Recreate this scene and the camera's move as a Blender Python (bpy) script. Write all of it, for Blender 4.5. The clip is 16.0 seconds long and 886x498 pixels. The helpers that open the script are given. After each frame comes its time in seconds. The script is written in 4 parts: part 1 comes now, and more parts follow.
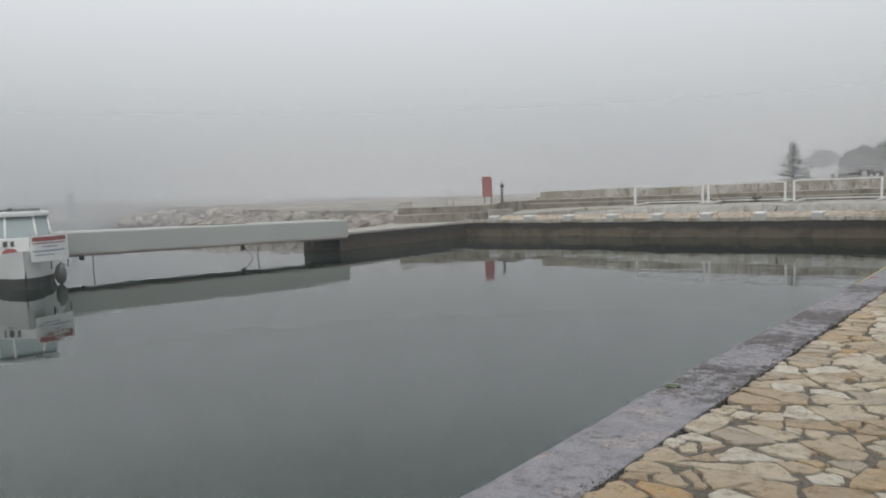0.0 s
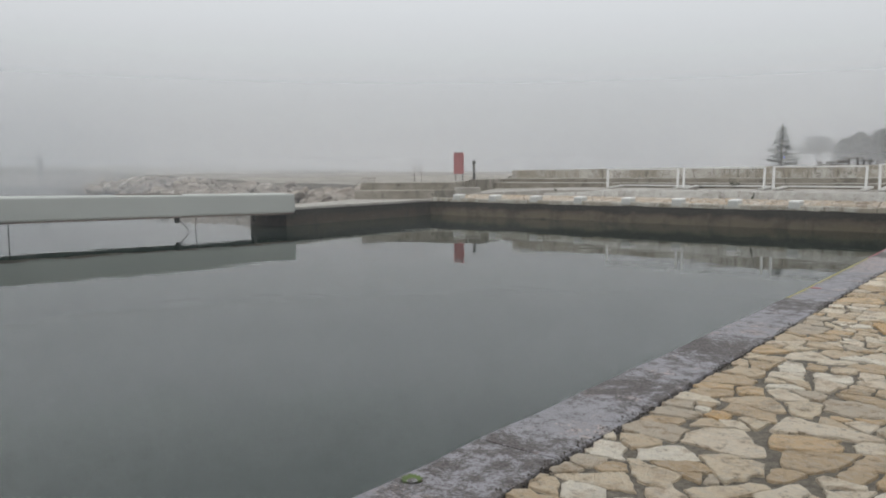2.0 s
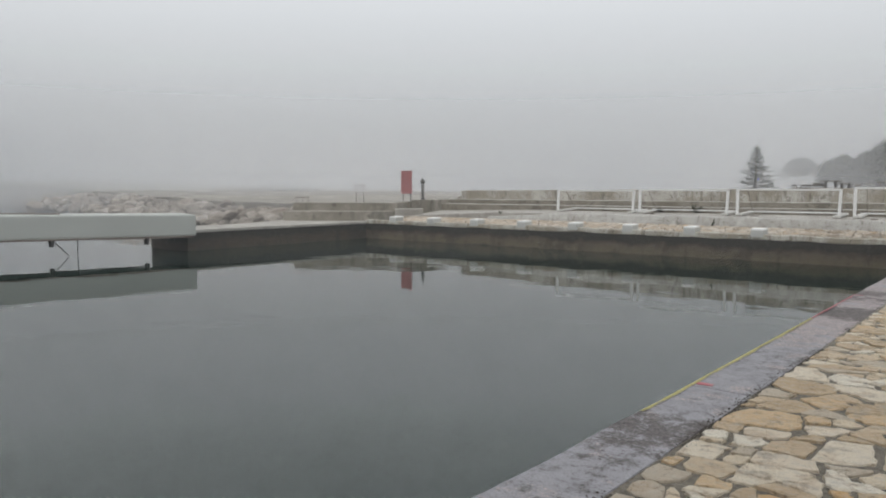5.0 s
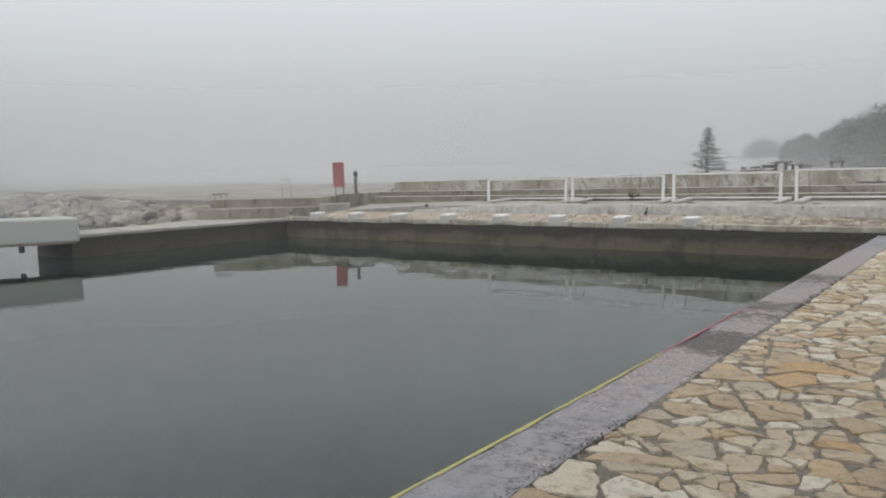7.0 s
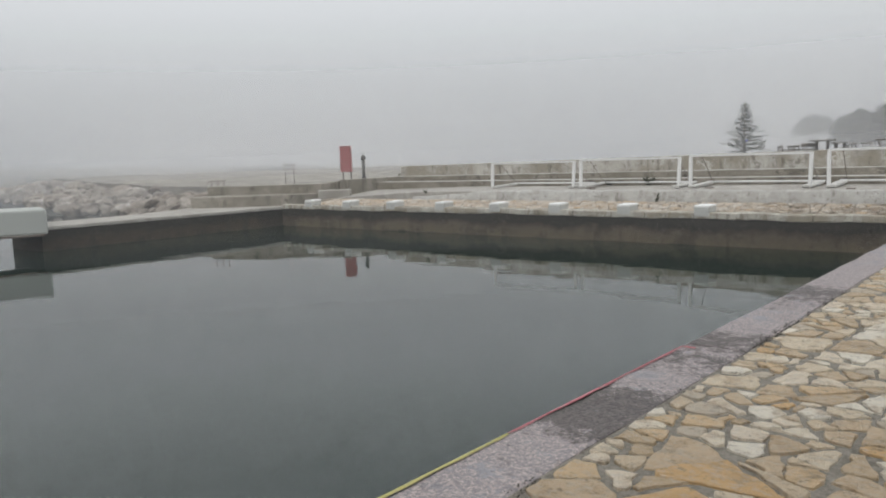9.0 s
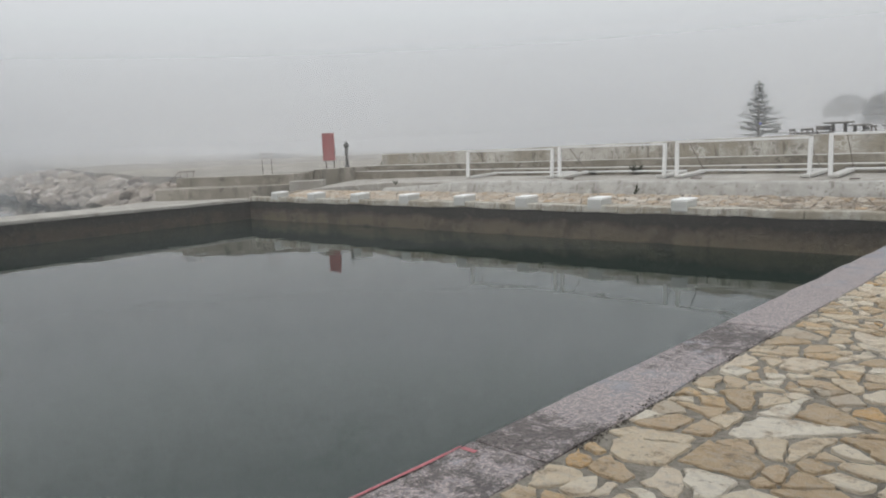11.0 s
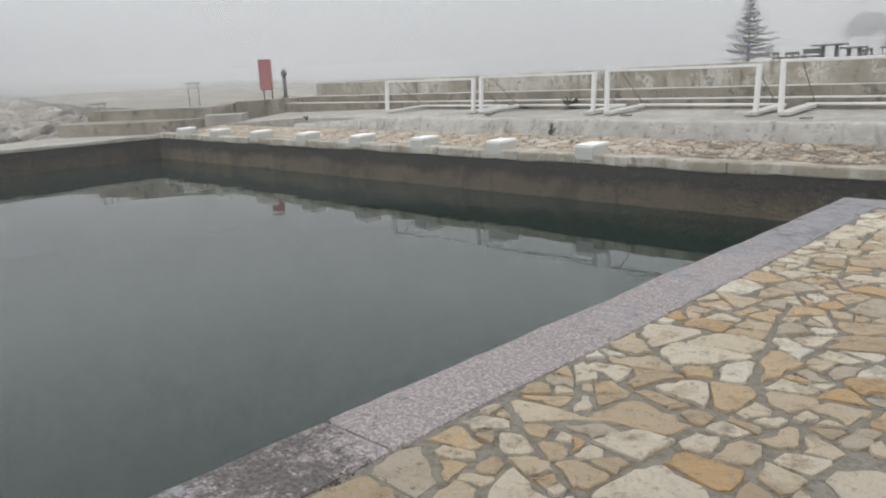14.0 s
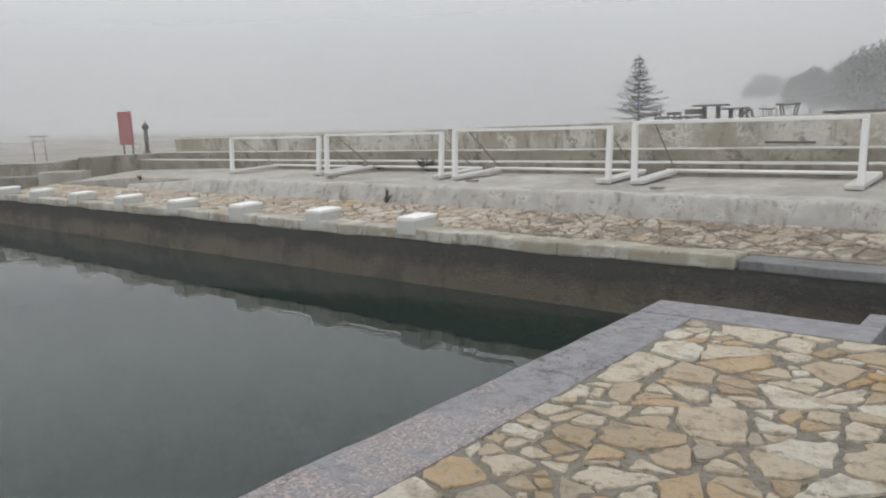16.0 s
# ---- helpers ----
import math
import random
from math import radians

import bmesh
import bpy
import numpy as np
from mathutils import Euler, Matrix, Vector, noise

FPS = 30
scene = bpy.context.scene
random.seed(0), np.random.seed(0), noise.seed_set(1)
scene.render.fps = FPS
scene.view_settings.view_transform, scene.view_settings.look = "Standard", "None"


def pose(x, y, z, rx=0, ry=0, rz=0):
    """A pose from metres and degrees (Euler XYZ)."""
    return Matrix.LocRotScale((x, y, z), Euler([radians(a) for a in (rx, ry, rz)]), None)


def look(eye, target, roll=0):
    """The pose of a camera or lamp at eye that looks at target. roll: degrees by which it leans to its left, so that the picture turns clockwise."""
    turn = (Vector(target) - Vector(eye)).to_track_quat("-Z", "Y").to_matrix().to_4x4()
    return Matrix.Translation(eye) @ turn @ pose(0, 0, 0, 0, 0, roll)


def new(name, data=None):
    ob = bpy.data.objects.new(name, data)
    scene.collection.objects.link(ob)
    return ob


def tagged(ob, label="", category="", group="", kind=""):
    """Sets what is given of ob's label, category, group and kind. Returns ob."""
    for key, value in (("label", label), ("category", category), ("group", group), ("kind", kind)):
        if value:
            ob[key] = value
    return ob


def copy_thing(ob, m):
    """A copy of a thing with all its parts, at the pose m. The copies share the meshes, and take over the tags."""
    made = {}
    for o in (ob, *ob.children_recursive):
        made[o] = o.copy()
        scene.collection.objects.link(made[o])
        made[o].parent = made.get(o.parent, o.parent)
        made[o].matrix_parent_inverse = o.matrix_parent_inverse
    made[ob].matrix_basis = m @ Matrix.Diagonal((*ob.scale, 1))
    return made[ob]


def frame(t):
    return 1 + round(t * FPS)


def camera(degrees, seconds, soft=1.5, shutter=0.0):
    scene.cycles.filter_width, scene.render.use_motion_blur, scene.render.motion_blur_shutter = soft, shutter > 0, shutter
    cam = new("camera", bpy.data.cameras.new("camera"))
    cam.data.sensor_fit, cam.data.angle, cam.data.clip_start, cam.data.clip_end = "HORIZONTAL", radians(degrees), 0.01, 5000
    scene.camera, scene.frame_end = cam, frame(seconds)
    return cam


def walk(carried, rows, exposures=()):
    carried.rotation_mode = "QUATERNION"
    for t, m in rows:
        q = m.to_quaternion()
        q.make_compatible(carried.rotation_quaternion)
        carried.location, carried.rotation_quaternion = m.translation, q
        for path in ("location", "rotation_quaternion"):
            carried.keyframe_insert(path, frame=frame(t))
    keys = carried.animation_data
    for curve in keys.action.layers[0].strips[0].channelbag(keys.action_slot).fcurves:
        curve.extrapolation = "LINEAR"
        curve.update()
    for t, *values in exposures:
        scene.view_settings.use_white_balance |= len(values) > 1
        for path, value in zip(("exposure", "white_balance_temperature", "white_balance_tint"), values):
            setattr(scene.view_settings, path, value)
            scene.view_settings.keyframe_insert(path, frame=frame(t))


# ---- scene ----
cam = camera(60.2, 16.0, soft=1.9)
PATH = [
    (0, (1.978, -0.824, 1.424), (0.731, 0.733, 1.276), -2.3),
    (0.5, (2.024, -0.195, 1.415), (0.776, 1.357, 1.238), -1.6),
    (1, (2.053, 0.498, 1.408), (0.803, 2.049, 1.229), -0.4),
    (1.5, (2.106, 1.121, 1.407), (0.869, 2.681, 1.218), -0.0),
    (2, (2.105, 1.763, 1.408), (0.863, 3.316, 1.196), -0.5),
    (2.5, (2.087, 2.329, 1.414), (0.81, 3.846, 1.158), -1.2),
    (3, (2.028, 3.046, 1.388), (0.751, 4.567, 1.149), -1.0),
    (3.5, (1.987, 3.636, 1.398), (0.673, 5.13, 1.191), -0.9),
    (4, (1.929, 4.4, 1.408), (0.581, 5.865, 1.212), -1.0),
    (4.5, (1.906, 5.123, 1.393), (0.596, 6.622, 1.206), -0.6),
    (5, (1.869, 5.797, 1.399), (0.639, 7.366, 1.237), 0.1),
    (7.5, (2.225, 9.398, 1.472), (1.037, 10.994, 1.272), -1.5),
    (8, (2.236, 10.0, 1.483), (1.012, 11.567, 1.271), -0.9),
    (8.5, (2.288, 10.673, 1.489), (1.028, 12.21, 1.265), -1.4),
    (11, (2.464, 14.179, 1.511), (1.109, 15.625, 1.241), -2.5),
    (11.5, (2.547, 14.905, 1.505), (1.243, 16.4, 1.247), -2.5),
    (12, (2.611, 15.565, 1.495), (1.333, 17.079, 1.219), -2.2),
    (12.5, (2.659, 16.265, 1.515), (1.387, 17.775, 1.195), -2.1),
    (13, (2.678, 16.941, 1.512), (1.375, 18.416, 1.157), -2.3),
    (13.5, (2.671, 17.628, 1.521), (1.329, 19.053, 1.111), -2.4),
    (14, (2.651, 18.262, 1.513), (1.266, 19.631, 1.056), -2.8),
    (14.5, (2.619, 18.969, 1.511), (1.248, 20.362, 1.086), -2.8),
    (15, (2.59, 19.624, 1.497), (1.251, 21.055, 1.098), -2.6),
    (15.5, (2.536, 20.346, 1.497), (1.237, 21.819, 1.12), -2.1),
    (16, (2.573, 21.034, 1.511), (1.305, 22.545, 1.18), -2.0),
]
walk(cam, [(t, look(eye, target, roll)) for t, eye, target, roll in PATH],
     exposures=[(0, 0.09), (2, 0.14), (3, 0.2), (3.5, 0.12), (4.5, 0.12), (5, 0.12), (8, 0.17), (11, 0.22), (12.5, 0.27), (14, 0.39), (15, 0.32), (16, 0.25)])

# ---- world and light ----
world = bpy.data.worlds.new("foggy_sky")
scene.world = world
world.use_nodes = True
wn, wl = world.node_tree.nodes, world.node_tree.links
wn.clear()
w_out = wn.new("ShaderNodeOutputWorld")
w_add = wn.new("ShaderNodeAddShader")
sky = wn.new("ShaderNodeTexSky")
sky.sky_type, sky.sun_disc = "NISHITA", False
sky.sun_elevation, sky.sun_rotation, sky.dust_density = radians(48), radians(160), 6.0
b_sky = wn.new("ShaderNodeBackground")
b_sky.inputs["Strength"].default_value = 0.006
grad = wn.new("ShaderNodeTexGradient")
grad.texture_mapping.mapping_x, grad.texture_mapping.mapping_y, grad.texture_mapping.mapping_z = "Z", "Y", "X"
cloud = wn.new("ShaderNodeValToRGB")
cloud.color_ramp.elements[0].position, cloud.color_ramp.elements[0].color = 0.0, (0.43, 0.443, 0.455, 1)
cloud.color_ramp.elements[1].position, cloud.color_ramp.elements[1].color = 1.0, (1.06, 1.09, 1.12, 1)
e = cloud.color_ramp.elements.new(0.26)
e.color = (0.645, 0.668, 0.69, 1)
e = cloud.color_ramp.elements.new(0.12)
e.color = (0.555, 0.573, 0.588, 1)
cloud.color_ramp.interpolation = "B_SPLINE"
b_fog = wn.new("ShaderNodeBackground")
b_fog.inputs["Strength"].default_value = 1.0
wl.new(sky.outputs["Color"], b_sky.inputs["Color"])
wl.new(grad.outputs["Fac"], cloud.inputs["Fac"])
wl.new(cloud.outputs["Color"], b_fog.inputs["Color"])
wl.new(b_sky.outputs[0], w_add.inputs[0])
wl.new(b_fog.outputs[0], w_add.inputs[1])
wl.new(w_add.outputs[0], w_out.inputs["Surface"])

sun = new("sun", bpy.data.lights.new("sun", "SUN"))
sun.data.energy, sun.data.angle, sun.data.color = 0.5, radians(40), (1.0, 0.97, 0.92)
sun.matrix_world = look((20, -40, 50), (0, 10, 0))

# ---- materials ----
class Nodes:
    """A short way to write a node material."""

    def __init__(self, name):
        self.mat = bpy.data.materials.new(name)
        self.mat.use_nodes = True
        self.t = self.mat.node_tree
        self.t.nodes.clear()
        self.out = self.t.nodes.new("ShaderNodeOutputMaterial")
        self.pos = self.t.nodes.new("ShaderNodeTexCoord").outputs["Object"]

    def node(self, kind, ins=(), **props):
        n = self.t.nodes.new("ShaderNode" + kind)
        for k, v in props.items():
            setattr(n, k, v)
        for k, v in dict(ins).items():
            self.put(n.inputs[k], v)
        return n

    def put(self, socket, v):
        if isinstance(v, bpy.types.NodeSocket):
            self.t.links.new(v, socket)
        elif isinstance(v, tuple) and len(v) == 3 and socket.type == "RGBA":
            socket.default_value = (*v, 1)
        else:
            socket.default_value = v

    def stretch(self, x, y, z):
        return self.node("Mapping", {"Vector": self.pos, "Scale": (x, y, z)}).outputs[0]

    def noise(self, scale, detail=4.0, rough=0.55, vec=None):
        return self.node("TexNoise", {"Vector": vec or self.pos, "Scale": scale, "Detail": detail, "Roughness": rough}).outputs["Fac"]

    def cells(self, scale, feature="F1", vec=None):
        return self.node("TexVoronoi", {"Vector": vec or self.pos, "Scale": scale}, feature=feature).outputs

    def step(self, v, lo, hi, a=0.0, b=1.0):
        return self.node("MapRange", {"Value": v, "From Min": lo, "From Max": hi, "To Min": a, "To Max": b}, interpolation_type="SMOOTHSTEP").outputs[0]

    def math(self, op, a, b=0.0):
        n = self.node("Math", operation=op)
        self.put(n.inputs[0], a)
        self.put(n.inputs[1], b)
        return n.outputs[0]

    def mix(self, fac, a, b, blend="MIX"):
        n = self.node("Mix", data_type="RGBA", blend_type=blend)
        self.put(n.inputs["Factor"], fac)
        self.put(n.inputs[6], a)
        self.put(n.inputs[7], b)
        return n.outputs[2]

    def ramp(self, fac, stops, constant=False):
        n = self.node("ValToRGB", {"Fac": fac})
        r = n.color_ramp
        r.interpolation = "CONSTANT" if constant else "LINEAR"
        while len(r.elements) < len(stops):
            r.elements.new(0.5)
        for el, (p, c) in zip(r.elements, stops):
            el.position, el.color = p, (*c, 1)
        return n.outputs["Color"]

    def axis(self, which):
        return self.node("SeparateXYZ", {0: self.pos}).outputs[which]

    def bump(self, height, strength=0.4, dist=0.02):
        return self.node("Bump", {"Height": height, "Strength": strength, "Distance": dist}).outputs[0]

    def done(self, colour, rough=0.8, normal=None, metal=0.0, spec=0.5, **more):
        p = self.node("BsdfPrincipled", {"Base Color": colour, "Roughness": rough, "Metallic": metal, "Specular IOR Level": spec})
        for k, v in more.items():
            self.put(p.inputs[k.replace("_", " ")], v)
        if normal is not None:
            self.put(p.inputs["Normal"], normal)
        self.t.links.new(p.outputs[0], self.out.inputs["Surface"])
        return self.mat


def concrete(name, light, dark, stain, amount=0.5, scale=1.0, rough=0.85):
    """Weathered concrete: two greys, streaks that run down, pitted grain and stains."""
    n = Nodes(name)
    big = n.noise(0.5 * scale, 6, 0.62)
    blotch = n.noise(1.15 * scale, 9, 0.72)
    dirt = n.noise(2.3 * scale, 9, 0.75)
    fine = n.noise(15 * scale, 6, 0.68)
    grain = n.noise(90 * scale, 3, 0.6)
    streak = n.noise(1.7 * scale, 6, 0.72, n.stretch(1.0, 1.0, 0.3))
    crust = tuple(min(0.75, 1.22 * v) for v in light)
    base = n.mix(n.step(big, 0.36, 0.62), light, dark)
    base = n.mix(n.step(blotch, 0.52, 0.585, 0.0, 0.7), base, crust)
    base = n.mix(n.step(fine, 0.45, 0.7, 0.0, 0.5), base, dark)
    base = n.mix(n.step(streak, 0.64 - 0.16 * amount, 0.8 - 0.14 * amount, 0.0, 0.75), base, stain)
    base = n.mix(n.step(dirt, 0.62 - 0.1 * amount, 0.70 - 0.1 * amount, 0.0, 0.7), base, stain)
    pits = n.cells(34 * scale)["Distance"]
    base = n.mix(n.step(pits, 0.22, 0.05, 0.0, 0.5), base, stain)
    h = n.math("ADD", n.math("MULTIPLY", fine, 0.7), n.math("ADD", n.math("MULTIPLY", grain, 0.35), n.math("MULTIPLY", blotch, 0.8)))
    return n.done(base, rough, n.bump(h, 0.7, 0.025))


def plain(name, colour, rough=0.6, metal=0.0, vary=0.25, dirt=(0.12, 0.1, 0.08), scale=1.0):
    """Paint or metal with some dirt and wear."""
    n = Nodes(name)
    a = n.noise(3.0 * scale, 5, 0.6)
    b = n.noise(26 * scale, 5, 0.65)
    c = n.mix(n.step(a, 0.5, 0.78, 0.0, vary), colour, dirt)
    c = n.mix(n.step(b, 0.58, 0.75, 0.0, vary), c, dirt)
    return n.done(c, n.step(b, 0.3, 0.7, rough - 0.08, rough + 0.1), n.bump(b, 0.15, 0.004), metal)


def pool_wall_material(name, tone):
    """Quay wall, weed-dark at the water, brown growth above, darker again towards the top."""
    n = Nodes(name)
    z = n.axis(2)
    wob = n.noise(0.9, 5, 0.65)
    fine = n.noise(11, 6, 0.7)
    streak = n.noise(2.4, 6, 0.7, n.stretch(1, 1, 0.12))
    wob2 = n.noise(3.2, 8, 0.7)
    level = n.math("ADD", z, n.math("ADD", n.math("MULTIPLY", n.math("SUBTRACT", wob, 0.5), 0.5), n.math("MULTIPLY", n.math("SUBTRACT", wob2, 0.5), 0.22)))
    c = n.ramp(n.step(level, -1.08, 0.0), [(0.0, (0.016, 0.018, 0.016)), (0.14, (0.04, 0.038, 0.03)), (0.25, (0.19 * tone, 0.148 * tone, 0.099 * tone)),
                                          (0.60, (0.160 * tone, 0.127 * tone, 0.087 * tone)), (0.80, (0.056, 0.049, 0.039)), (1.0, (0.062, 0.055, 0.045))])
    c = n.mix(n.step(streak, 0.52, 0.70, 0.0, 0.5), c, (0.05, 0.045, 0.037))
    c = n.mix(n.step(n.noise(0.55, 7, 0.7), 0.53, 0.60, 0.0, 0.45), c, (0.05, 0.044, 0.036))
    c = n.mix(n.step(n.noise(1.7, 9, 0.76), 0.54, 0.62, 0.0, 0.45), c, (0.045, 0.040, 0.032))
    c = n.mix(n.step(fine, 0.53, 0.72, 0.0, 0.45), c, (0.22, 0.20, 0.165))
    c = n.mix(n.step(n.noise(34, 4, 0.7), 0.56, 0.7, 0.0, 0.5), c, (0.03, 0.029, 0.025))
    return n.done(c, 0.8, n.bump(n.math("ADD", n.math("ADD", fine, n.noise(40, 6, 0.75)), n.math("MULTIPLY", streak, 0.8)), 1.0, 0.09))


def water_material():
    n = Nodes("sea_water")
    slow = n.noise(0.35, 3, 0.5, n.stretch(1.0, 1.0, 1.0))
    rip = n.noise(1.9, 3, 0.5, n.stretch(0.55, 1.3, 1.0))
    h = n.math("ADD", n.math("MULTIPLY", slow, 1.0), n.math("MULTIPLY", rip, 0.14))
    body = n.mix(n.step(n.noise(0.08, 3), 0.3, 0.7), (0.014, 0.024, 0.020), (0.017, 0.028, 0.023))
    return n.done(body, 0.02, n.bump(h, 0.14, 0.1), spec=0.5, IOR=1.333)


def stone_material(name, tint, grey=0.0, grime=False):
    """Split limestone; each stone takes its own hue."""
    n = Nodes(name)
    seed = n.math("FRACT", n.math("ADD", n.node("ObjectInfo").outputs["Random"], n.node("NewGeometry").outputs["Random Per Island"]))
    hue = n.ramp(seed, [(0.0, (0.52, 0.42, 0.30)), (0.10, (0.68, 0.63, 0.54)), (0.23, (0.56, 0.475, 0.36)), (0.34, (0.47, 0.375, 0.26)), (0.44, (0.62, 0.55, 0.44)),
                        (0.56, (0.72, 0.695, 0.63)), (0.69, (0.57, 0.44, 0.285)), (0.77, (0.49, 0.44, 0.37)), (0.85, (0.66, 0.60, 0.51)), (0.965, (0.56, 0.385, 0.20))], True)
    hue = n.mix(grey, n.mix(1.0, hue, tint, "MULTIPLY"), (0.50, 0.45, 0.41))
    place = n.node("NewGeometry").outputs["Position"]
    patch = n.noise(5.5, 7, 0.7, place)
    vein = n.noise(15, 8, 0.72, n.node("Mapping", {"Vector": place, "Scale": (1.0, 1.5, 1.0), "Rotation": (0, 0, 0.6)}).outputs[0])
    grain = n.noise(85, 6, 0.75, place)
    c = n.mix(n.step(patch, 0.49, 0.62, 0.0, 0.5), hue, (0.42, 0.28, 0.15))
    c = n.mix(n.step(n.noise(3.2, 7, 0.72, place), 0.55, 0.66, 0.0, 0.5), c, (0.29, 0.255, 0.215))
    c = n.mix(n.step(vein, 0.47, 0.62, 0.0, 0.4), c, (0.60, 0.56, 0.49))
    c = n.mix(n.step(n.noise(11, 8, 0.8, place), 0.555, 0.63, 0.0, 0.6), c, (0.21, 0.165, 0.11))
    c = n.mix(n.step(grain, 0.52, 0.7, 0.0, 0.3), c, (0.24, 0.19, 0.13))
    if grime:
        mud = n.math("ADD", n.noise(1.6, 8, 0.75, place), n.step(n.axis(0), -6.0, 0.0, -0.12, 0.10))
        c = n.mix(n.step(mud, 0.56, 0.64, 0.0, 0.6), c, (0.13, 0.095, 0.06))
    crag = n.noise(8, 10, 0.76, place)
    ledge = n.step(n.noise(6.5, 4, 0.6, place), 0.5, 0.53)
    h = n.math("ADD", n.math("MULTIPLY", crag, 1.7), n.math("ADD", n.math("MULTIPLY", vein, 0.7), n.math("ADD", n.math("MULTIPLY", grain, 0.35), n.math("MULTIPLY", ledge, 0.22))))
    return n.done(c, 0.75, n.bump(h, 1.0, 0.045))


def coping_material():
    """Grey-violet paint over pinkish aggregate, worn through in patches, black with lichen in places."""
    n = Nodes("coping_concrete")
    big = n.noise(0.45, 4, 0.6)
    mid = n.noise(2.6, 6, 0.7)
    along = n.math("MULTIPLY", n.step(n.axis(1), 10.0, 16.0), n.step(n.axis(1), 25.6, 22.0))
    paint = n.mix(n.step(n.noise(7, 6, 0.7), 0.35, 0.7), (0.285, 0.28, 0.30), (0.195, 0.19, 0.203))
    speck = n.noise(46, 9, 0.8)
    agg = n.mix(n.step(speck, 0.47, 0.55), (0.23, 0.21, 0.218), (0.44, 0.37, 0.35))
    agg = n.mix(n.step(n.noise(18, 8, 0.78), 0.52, 0.58, 0.0, 0.7), agg, (0.22, 0.205, 0.215))
    wear = n.math("ADD", n.math("MULTIPLY", mid, 0.75), n.math("ADD", n.math("MULTIPLY", big, 0.45), n.math("MULTIPLY", along, 0.15)))
    c = n.mix(n.step(n.math("ADD", wear, n.math("MULTIPLY", n.math("SUBTRACT", speck, 0.5), 0.35)), 0.645, 0.72), paint, agg)
    lichen = n.math("ADD", n.math("MULTIPLY", n.noise(0.62, 3, 0.5, n.stretch(0.6, 1.0, 1.0)), 0.5), n.math("ADD", n.math("MULTIPLY", n.noise(7, 9, 0.8), 0.62), n.math("MULTIPLY", n.noise(45, 6, 0.8), 0.35)))
    y = n.axis(1)
    for centre, half in ((4.6, 1.0), (7.0, 2.0), (9.4, 1.3), (15.3, 0.8), (16.9, 1.0), (19.3, 1.0)):
        near = n.step(n.math("ABSOLUTE", n.math("SUBTRACT", y, centre)), half, half * 0.3)
        lichen = n.math("ADD", lichen, n.math("MULTIPLY", near, 0.115))
    c = n.mix(n.step(lichen, 0.80, 0.87, 0.0, 0.9), c, n.mix(n.step(n.noise(38, 7, 0.8), 0.42, 0.58), (0.04, 0.034, 0.032), (0.13, 0.112, 0.105)))
    spots = n.math("ADD", n.math("MULTIPLY", n.noise(14, 8, 0.8), 0.7), n.math("MULTIPLY", n.noise(1.3, 3, 0.5), 0.3))
    c = n.mix(n.step(spots, 0.545, 0.60, 0.0, 0.6), c, (0.085, 0.078, 0.08))
    c = n.mix(n.step(n.noise(75, 6, 0.78), 0.5, 0.6, 0.0, 0.5), c, (0.11, 0.102, 0.105))
    h = n.math("ADD", n.math("MULTIPLY", n.noise(30, 6, 0.7), 0.6), n.math("MULTIPLY", mid, 0.8))
    return n.done(c, 0.85, n.bump(h, 0.9, 0.025))


def mortar_material():
    """Bedding mortar: washed out and dark on the southern stretch, newer and greyer further on."""
    n = Nodes("mortar")
    newer = n.step(n.math("ADD", n.axis(1), n.math("MULTIPLY", n.noise(0.9, 4), 4.0)), 12.0, 18.0)
    fine = n.noise(30, 7, 0.72)
    old = n.mix(n.step(fine, 0.4, 0.65), (0.20, 0.175, 0.14), (0.09, 0.078, 0.06))
    fresh = n.mix(n.step(fine, 0.4, 0.68), (0.29, 0.265, 0.225), (0.15, 0.132, 0.105))
    c = n.mix(newer, old, fresh)
    c = n.mix(n.step(n.noise(4, 8, 0.75), 0.54, 0.64, 0.0, 0.65), c, (0.08, 0.068, 0.05))
    c = n.mix(n.step(n.noise(120, 3, 0.6), 0.55, 0.7, 0.0, 0.4), c, (0.42, 0.39, 0.34))
    return n.done(c, 0.9, n.bump(n.math("ADD", fine, n.noise(120, 3, 0.6)), 0.9, 0.015))


M_WATER = water_material()
M_WALL = pool_wall_material("weedy_quay_wall", 1.12)
M_MOLE = pool_wall_material("weedy_mole_wall", 0.55)
M_COPING = coping_material()
M_STONE = stone_material("split_limestone", (1.23, 1.17, 1.08))
M_STONE_FAR = stone_material("grimy_limestone", (1.12, 1.06, 1.0), 0.35, True)
M_MORTAR = mortar_material()
M_MORTAR_FAR = concrete("dark_mortar", (0.25, 0.21, 0.165), (0.15, 0.12, 0.09), (0.09, 0.075, 0.06), 0.4, 2.0)
M_PALE = concrete("skylit_tread_concrete", (0.52, 0.51, 0.48), (0.39, 0.375, 0.34), (0.14, 0.125, 0.10), 0.5, 1.7)
M_KERB = concrete("flaking_whitewash", (0.48, 0.47, 0.445), (0.385, 0.37, 0.34), (0.14, 0.125, 0.10), 0.75, 4.2)
M_DECK = concrete("pale_deck_concrete", (0.40, 0.38, 0.345), (0.30, 0.28, 0.25), (0.15, 0.135, 0.11), 0.4, 1.7)
M_TERRACE = concrete("stained_terrace_concrete", (0.31, 0.285, 0.245), (0.21, 0.19, 0.155), (0.085, 0.075, 0.06), 0.75)
M_PARAPET = concrete("stained_parapet_plaster", (0.50, 0.48, 0.44), (0.29, 0.26, 0.21), (0.105, 0.09, 0.07), 0.8, 1.9)
